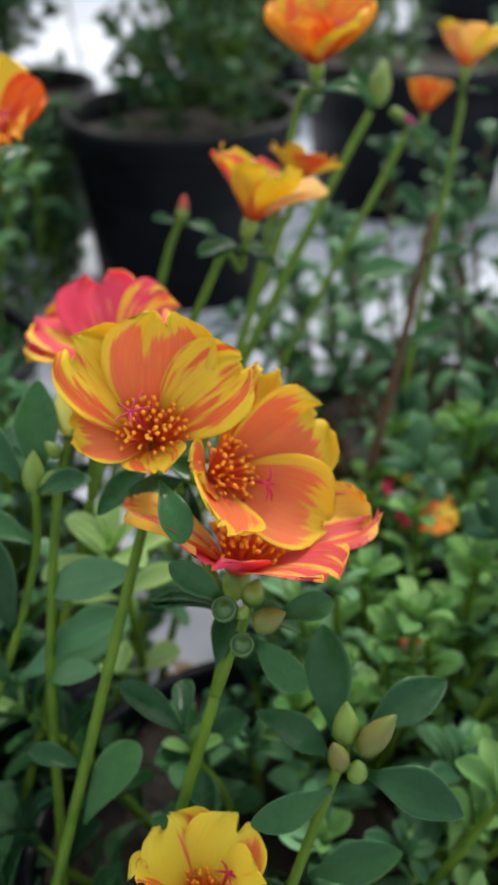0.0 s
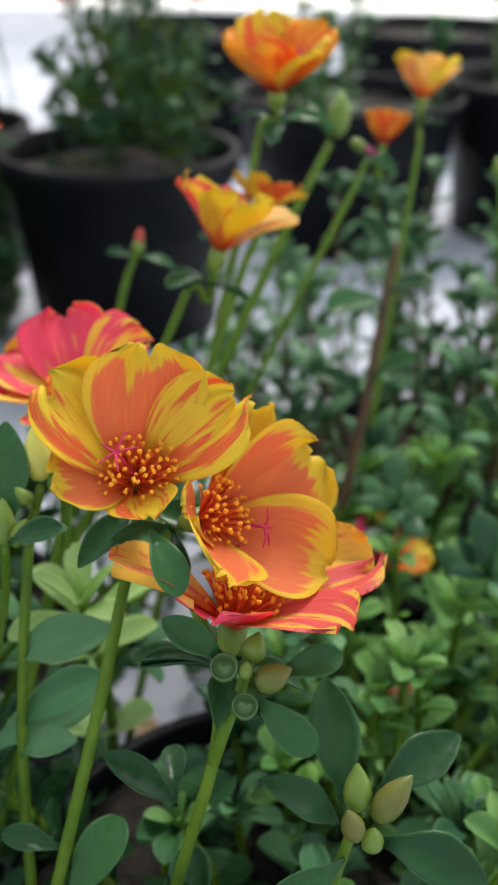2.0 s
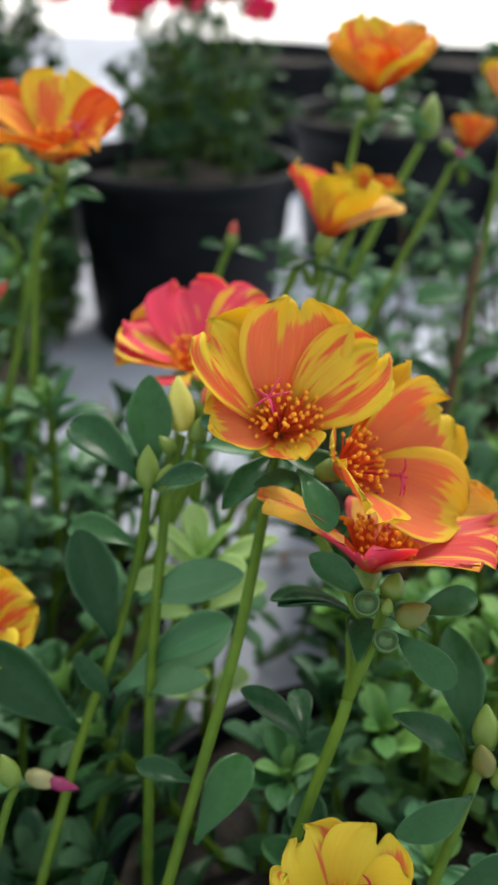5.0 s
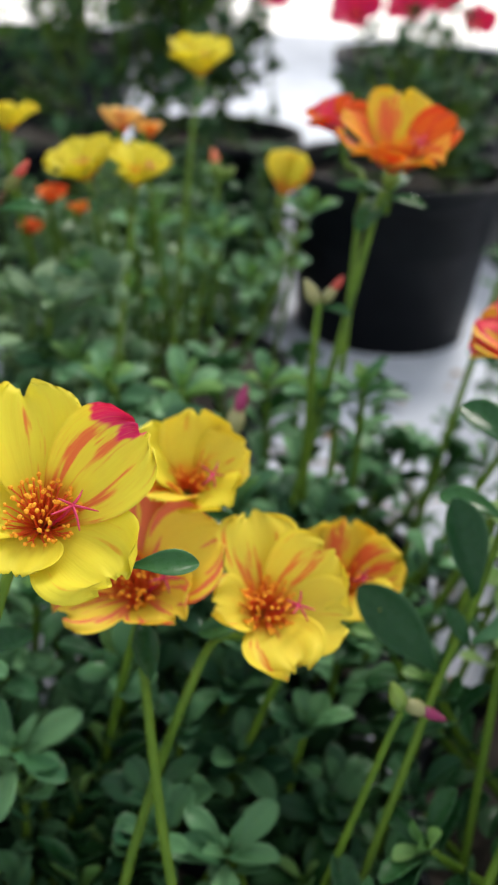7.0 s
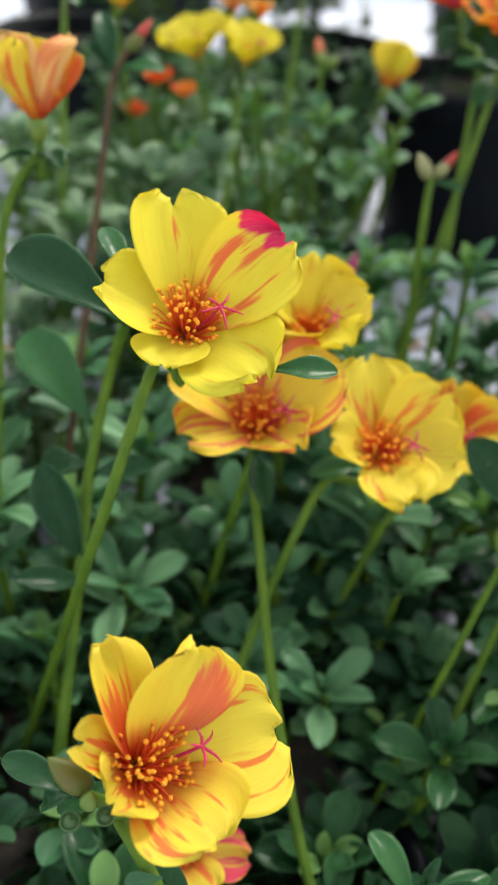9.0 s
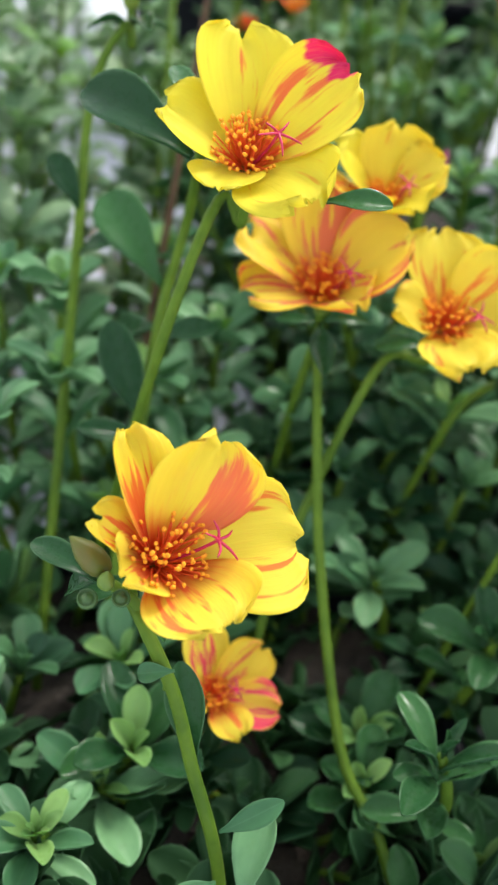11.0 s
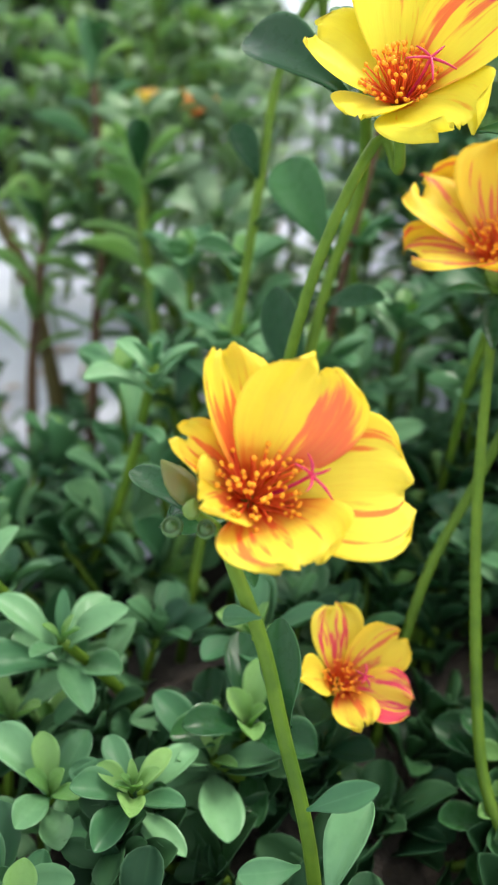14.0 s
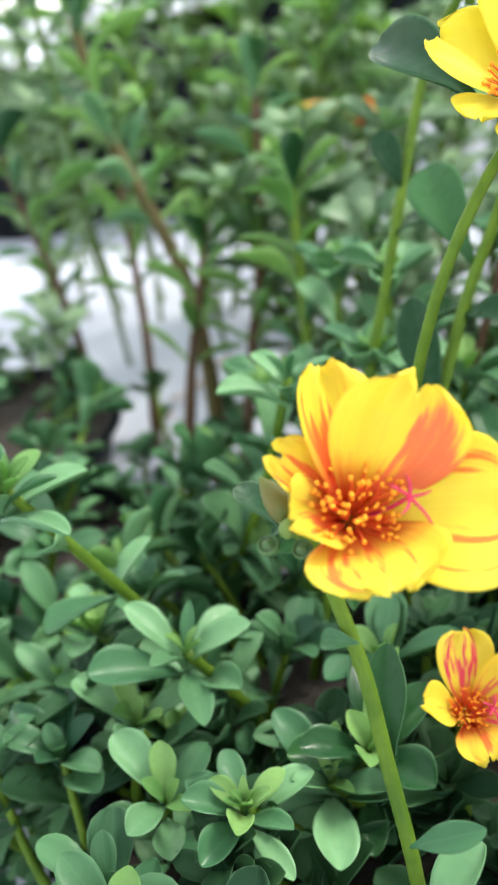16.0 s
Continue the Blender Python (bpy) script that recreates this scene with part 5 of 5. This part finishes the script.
capsule(ringp, Vector((0.0049, -0.0523, 0.1731)) - o, (0.001, -0.546, 0.838), 0.0024)

bud_stem("leafy purslane stem with a closed yellow bud", ((-0.0421, -0.0390, 0.0994), (-0.0411, -0.0287, 0.1428), (-0.0376, -0.0139, 0.1816), (-0.0344, -0.0076, 0.1938)),
         (((-0.0344, -0.0073, 0.1944), (-0.0354, -0.0015, 0.2054), 0.50, M_BUD_YEL, None), ((-0.0322, -0.0086, 0.1923), (-0.0292, -0.0057, 0.1979), 0.6, M_BUD, None), ((-0.0361, -0.0120, 0.1919), (-0.0393, -0.0110, 0.1955), 0.7, M_BUD, None)),
         (((-0.0316, -0.0089, 0.1917), (-0.0191, -0.0095, 0.1916)), ((-0.0389, -0.0133, 0.1827), (-0.0295, -0.0171, 0.1893)), ((-0.0412, -0.0275, 0.1450), (-0.0247, -0.0272, 0.1578)), ((-0.0417, -0.0305, 0.1393), (-0.0297, -0.0359, 0.1494))), 73, tone=2)
bud_stem("pale green purslane stem with a budding tip and broad leaves", ((-0.0629, -0.0440, 0.1094), (-0.0563, -0.0328, 0.1312), (-0.0498, -0.0246, 0.1474), (-0.0442, -0.0146, 0.1668), (-0.0413, -0.0179, 0.1867)),
         (((-0.0415, -0.0181, 0.1862), (-0.0415, -0.0136, 0.1947), 0.5, M_BUD, None), ((-0.0397, -0.0182, 0.1862), (-0.0363, -0.0175, 0.1922), 0.5, M_BUD, None)),
         (((-0.0409, -0.0156, 0.1868), (-0.0416, -0.0015, 0.2048), (0, -1, 0.2), False, 4), ((-0.0428, -0.0172, 0.1877), (-0.0577, -0.0071, 0.1970), (0, -0.6, 1), False, 2), ((-0.0404, -0.0196, 0.1878), (-0.0300, -0.0218, 0.1931), (0, -0.5, 1), False, 2),
          ((-0.0496, -0.0240, 0.1485), (-0.0569, -0.0154, 0.1726), (0.2, -0.9, 0.5), False, 8), ((-0.0440, -0.0197, 0.1572), (-0.0226, -0.0255, 0.1696), (0, -0.6, 0.9), 2, 9), ((-0.0494, -0.0291, 0.1389), (-0.0244, -0.0182, 0.1490), (0, -0.7, 0.8), 2, 8),
          ((-0.0500, -0.0297, 0.1377), (-0.0567, -0.0292, 0.1488), (0, -0.8, 0.6), False, 9), ((-0.0569, -0.0331, 0.1307), (-0.0787, -0.0279, 0.1514), (0, -0.8, 0.7), False, 8), ((-0.0436, -0.0140, 0.1680), (-0.0599, -0.0074, 0.1703), (0, -0.4, 1), False, 2)), 74, 0.0011)
bud_stem("wilted magenta purslane bud on a low stem", ((-0.0799, -0.0626, 0.0912), (-0.0708, -0.0552, 0.1274), (-0.0680, -0.0517, 0.1343)),
         (((-0.0672, -0.0463, 0.1320), (-0.0594, -0.0469, 0.1295), 0.48, M_BUD_PALE, M_TIP_PINK), ((-0.0681, -0.0516, 0.1344), (-0.0711, -0.0483, 0.1404), 0.6, M_BUD, None)), (), 75, 0.0010)
bud_stem("pale purslane bud with a magenta tip", ((-0.1227, 0.0350, 0.1265), (-0.1221, 0.0358, 0.1480), (-0.1215, 0.0400, 0.1553)), (((-0.1215, 0.0400, 0.1553), (-0.1191, 0.0461, 0.1658), 0.45, M_BUD_PALE, M_TIP_PINK),), (), 76, 0.0013)
bud_stem("two buds, one pale and one withered red", ((-0.0971, 0.0673, 0.1423), (-0.0976, 0.0738, 0.1741), (-0.0972, 0.0816, 0.1877)), (((-0.0977, 0.0810, 0.1868), (-0.1029, 0.0850, 0.1945), 0.5, M_BUD_PALE, None), ((-0.0959, 0.0817, 0.1877), (-0.0915, 0.0853, 0.1934), 0.5, M_BUD_PALE, M_TIP_RED)), (((-0.0970, 0.0806, 0.1860), (-0.0863, 0.0809, 0.1849)),), 77, 0.0014)
bud_stem("red-tipped purslane bud on a thin stem", ((-0.0305, 0.1403, 0.1550), (-0.0239, 0.1545, 0.1768), (-0.0196, 0.1603, 0.1859)), (((-0.0196, 0.1598, 0.1850), (-0.0185, 0.1639, 0.1913), 0.6, M_BUD, M_TIP_RED),), (((-0.0196, 0.1598, 0.1850), (-0.0066, 0.1580, 0.1822)), ((-0.0200, 0.1594, 0.1844), (-0.0304, 0.1609, 0.1868))), 78, 0.0014)
bud_stem("pale closed bud beside a magenta one", ((0.0190, 0.1359, 0.1706), (0.0379, 0.1564, 0.2022), (0.0516, 0.1700, 0.2233)), (((0.0537, 0.1712, 0.2251), (0.0569, 0.1808, 0.2400), 0.45, M_BUD, None), ((0.0589, 0.1706, 0.2242), (0.0663, 0.1683, 0.2206), 0.5, M_BUD, M_TIP_PINK)), (((0.0516, 0.1706, 0.2242), (0.0454, 0.1792, 0.2374)), ((0.0610, 0.1683, 0.2206), (0.0757, 0.1643, 0.2145))), 79, 0.0017)
bud_stem("green bud on a lone stem", ((0.1197, 0.1520, 0.1590), (0.1202, 0.1695, 0.1896), (0.1205, 0.1799, 0.2077)), (((0.1205, 0.1796, 0.2072), (0.1199, 0.1843, 0.2154), 0.6, M_BUD, None),), (((0.1212, 0.1798, 0.2078), (0.1302, 0.1833, 0.2156)),), 80, 0.0014)
bud_stem("round leaf held close to a purslane stem", ((-0.1318, -0.1527, 0.1300), (-0.1320, -0.1523, 0.1324)), (), (((-0.1298, -0.1538, 0.1365), (-0.1355, -0.1559, 0.1358), (0.146, -0.580, 0.802), 2, 1),), 87, 0.0006, reach=False)
mbud = bud_stem("olive purslane bud and round seed capsules", ((-0.1371, -0.1490, 0.1424), (-0.1407, -0.1495, 0.1468), (-0.1441, -0.1508, 0.1499)), (((-0.1428, -0.1513, 0.1520), (-0.1493, -0.1514, 0.1581), 0.55, M_BUD_RED, None), ((-0.1422, -0.1541, 0.1515), (-0.1414, -0.1538, 0.1551), 0.8, M_BUD, None)),
         (((-0.1437, -0.1506, 0.1499), (-0.1519, -0.1495, 0.1442)),), 81, 0.0011, reach=False)
o = mbud.location
capsule(mbud, Vector((-0.1444, -0.1555, 0.1488)) - o, (0.074, -0.387, 0.919), 0.0017)
capsule(mbud, Vector((-0.1395, -0.1535, 0.1494)) - o, (0.244, -0.543, 0.803), 0.0015)
bud_stem("leafy side stem beside the yellow blossoms", ((-0.1743, -0.0675, 0.1185), (-0.1755, -0.0510, 0.1443), (-0.1723, -0.0389, 0.1698), (-0.1574, -0.0702, 0.2009)), (), (((-0.1764, -0.0464, 0.1516), (-0.1964, -0.0370, 0.1703), (0.3, -0.8, 0.6), False, 2), ((-0.1752, -0.0533, 0.1406), (-0.1598, -0.0524, 0.1464), (0, -0.6, 0.8), False, 9), ((-0.1733, -0.0657, 0.1210), (-0.1856, -0.0592, 0.1447), (0.2, -0.9, 0.4), False, 8),
         ((-0.1719, -0.0679, 0.1174), (-0.1848, -0.0787, 0.1255), (0, -0.6, 0.8), False, 9), ((-0.1759, -0.0519, 0.1430), (-0.1948, -0.0396, 0.1288), (0, -0.6, 0.9), False, 8)), 82, 0.0015)
bud_stem("small pinkish buds beside a fresh shoot", ((0.0537, 0.0437, 0.0439), (0.0588, 0.0490, 0.0541), (0.0619, 0.0521, 0.0601)), (((0.0576, 0.0520, 0.0592), (0.0629, 0.0539, 0.0635), 0.5, M_BUD_PALE, None), ((0.0639, 0.0538, 0.0635), (0.0728, 0.0558, 0.0688), 0.45, M_BUD_PALE, M_TIP_PINK)), (), 84, 0.0012)
bud_stem("brown bare stem rising from the soil", ((0.1059, 0.1175, 0.0416), (0.1162, 0.1342, 0.0726), (0.1290, 0.1530, 0.1079), (0.1345, 0.1666, 0.1326)), (), (((0.1290, 0.1530, 0.1079), (0.1200, 0.1610, 0.1199)), ((0.1318, 0.1598, 0.1203), (0.1461, 0.1631, 0.1288)), ((0.1345, 0.1666, 0.1326), (0.1302, 0.1753, 0.1469)), ((0.1345, 0.1666, 0.1326), (0.1420, 0.1736, 0.1462))), 85, 0.0018, M_STEM_OLD)
bud_stem("brown and green stem with leafy tip", ((0.0525, 0.1002, 0.1161), (0.0615, 0.1174, 0.1479), (0.0706, 0.1422, 0.1726), (0.0776, 0.1617, 0.1877)), (), (((0.0706, 0.1422, 0.1726), (0.0476, 0.1249, 0.1783)), ((0.0717, 0.1441, 0.1762), (0.0846, 0.1353, 0.1835)), ((0.0626, 0.1193, 0.1514), (0.0754, 0.1139, 0.1646)), ((0.0618, 0.1164, 0.1461), (0.0436, 0.1232, 0.1544)), ((0.0741, 0.1501, 0.1871), (0.0631, 0.1585, 0.1994))), 86, 0.0018, M_STEM_OLD)

bud_stem("furled coral purslane blossom about to open", ((-0.0316, -0.0038, 0.1749), (-0.0300, -0.0027, 0.1901), (-0.0293, -0.0029, 0.1940)), (((-0.0293, -0.0029, 0.1940), (-0.0281, -0.0014, 0.2012), 0.75, M_BUD, M_TIP_CORAL),), (), 95, 0.0011, reach=False)
bud_stem("small peach-tipped bud on a thin stem", ((-0.1570, 0.2072, 0.1269), (-0.1528, 0.2317, 0.1741), (-0.1524, 0.2396, 0.1894)), (((-0.1524, 0.2394, 0.1889), (-0.1554, 0.2441, 0.1979), 0.6, M_BUD, M_TIP_CORAL), ((-0.1513, 0.2394, 0.1889), (-0.1446, 0.2421, 0.1943), 0.6, M_BUD, None)), (((-0.1517, 0.2384, 0.1870), (-0.1408, 0.2376, 0.1858)),), 96, 0.0014)
bud_stem("withered red bud on a brown stem", ((-0.2028, 0.0362, 0.1673), (-0.2036, 0.0492, 0.1875), (-0.2044, 0.0643, 0.2108), (-0.2012, 0.0710, 0.2203)), (((-0.2011, 0.0708, 0.2200), (-0.1966, 0.0756, 0.2265), 0.5, M_BUD_RED, M_TIP_RED),), (((-0.2046, 0.0663, 0.2139), (-0.2134, 0.0708, 0.2226)), ((-0.2038, 0.0669, 0.2147), (-0.1886, 0.0702, 0.2164)), ((-0.2046, 0.0663, 0.2139), (-0.2112, 0.0763, 0.2306))), 97, 0.0012, M_STEM_OLD)
flower_stem("coral red purslane blossom at the back of the bed", (-0.2564, 0.1695, 0.2346), (0.197, -0.330, 0.923), 0.0246, (M_ROSE, M_RED, M_ORANGE), ((-0.2522, 0.1523, 0.2042),), 98, near=32, far=60)
flower_stem("red purslane blossom beside the large orange one", (-0.0958, 0.1401, 0.2333), (-0.441, -0.190, 0.877), 0.0131, (M_RED, M_ROSE, M_RED), ((-0.0859, 0.1148, 0.1880), (-0.0852, 0.1320, 0.2174)), 99, near=24, far=48)
flower_stem("small red-orange blossom low in the bed", (-0.2249, 0.1994, 0.1827), (0.076, -0.197, 0.977), 0.0079, (M_RED, M_ORANGE), (), 100, near=30, far=60, full=False, whorl=2)
flower_stem("small red-orange blossom low in the bed", (-0.2325, 0.1898, 0.1695), (0.076, -0.197, 0.977), 0.0068, (M_RED, M_PINK), (), 101, near=30, far=60, full=False, whorl=2)
flower_stem("small red-orange blossom low in the bed", (-0.2119, 0.1985, 0.1786), (0.076, -0.197, 0.977), 0.0068, (M_ORANGE, M_RED), (), 102, near=30, far=60, full=False, whorl=2)

bud_stem("two faded pink buds low among the leaves", ((0.0518, 0.0087, 0.0908), (0.0527, 0.0113, 0.1014), (0.0530, 0.0118, 0.1064)), (((0.0527, 0.0116, 0.1059), (0.0508, 0.0123, 0.1109), 0.8, M_BUD_PALE, M_TIP_CORAL), ((0.0536, 0.0116, 0.1062), (0.0564, 0.0126, 0.1124), 0.8, M_BUD_PALE, M_TIP_CORAL)), (), 103, 0.0011)
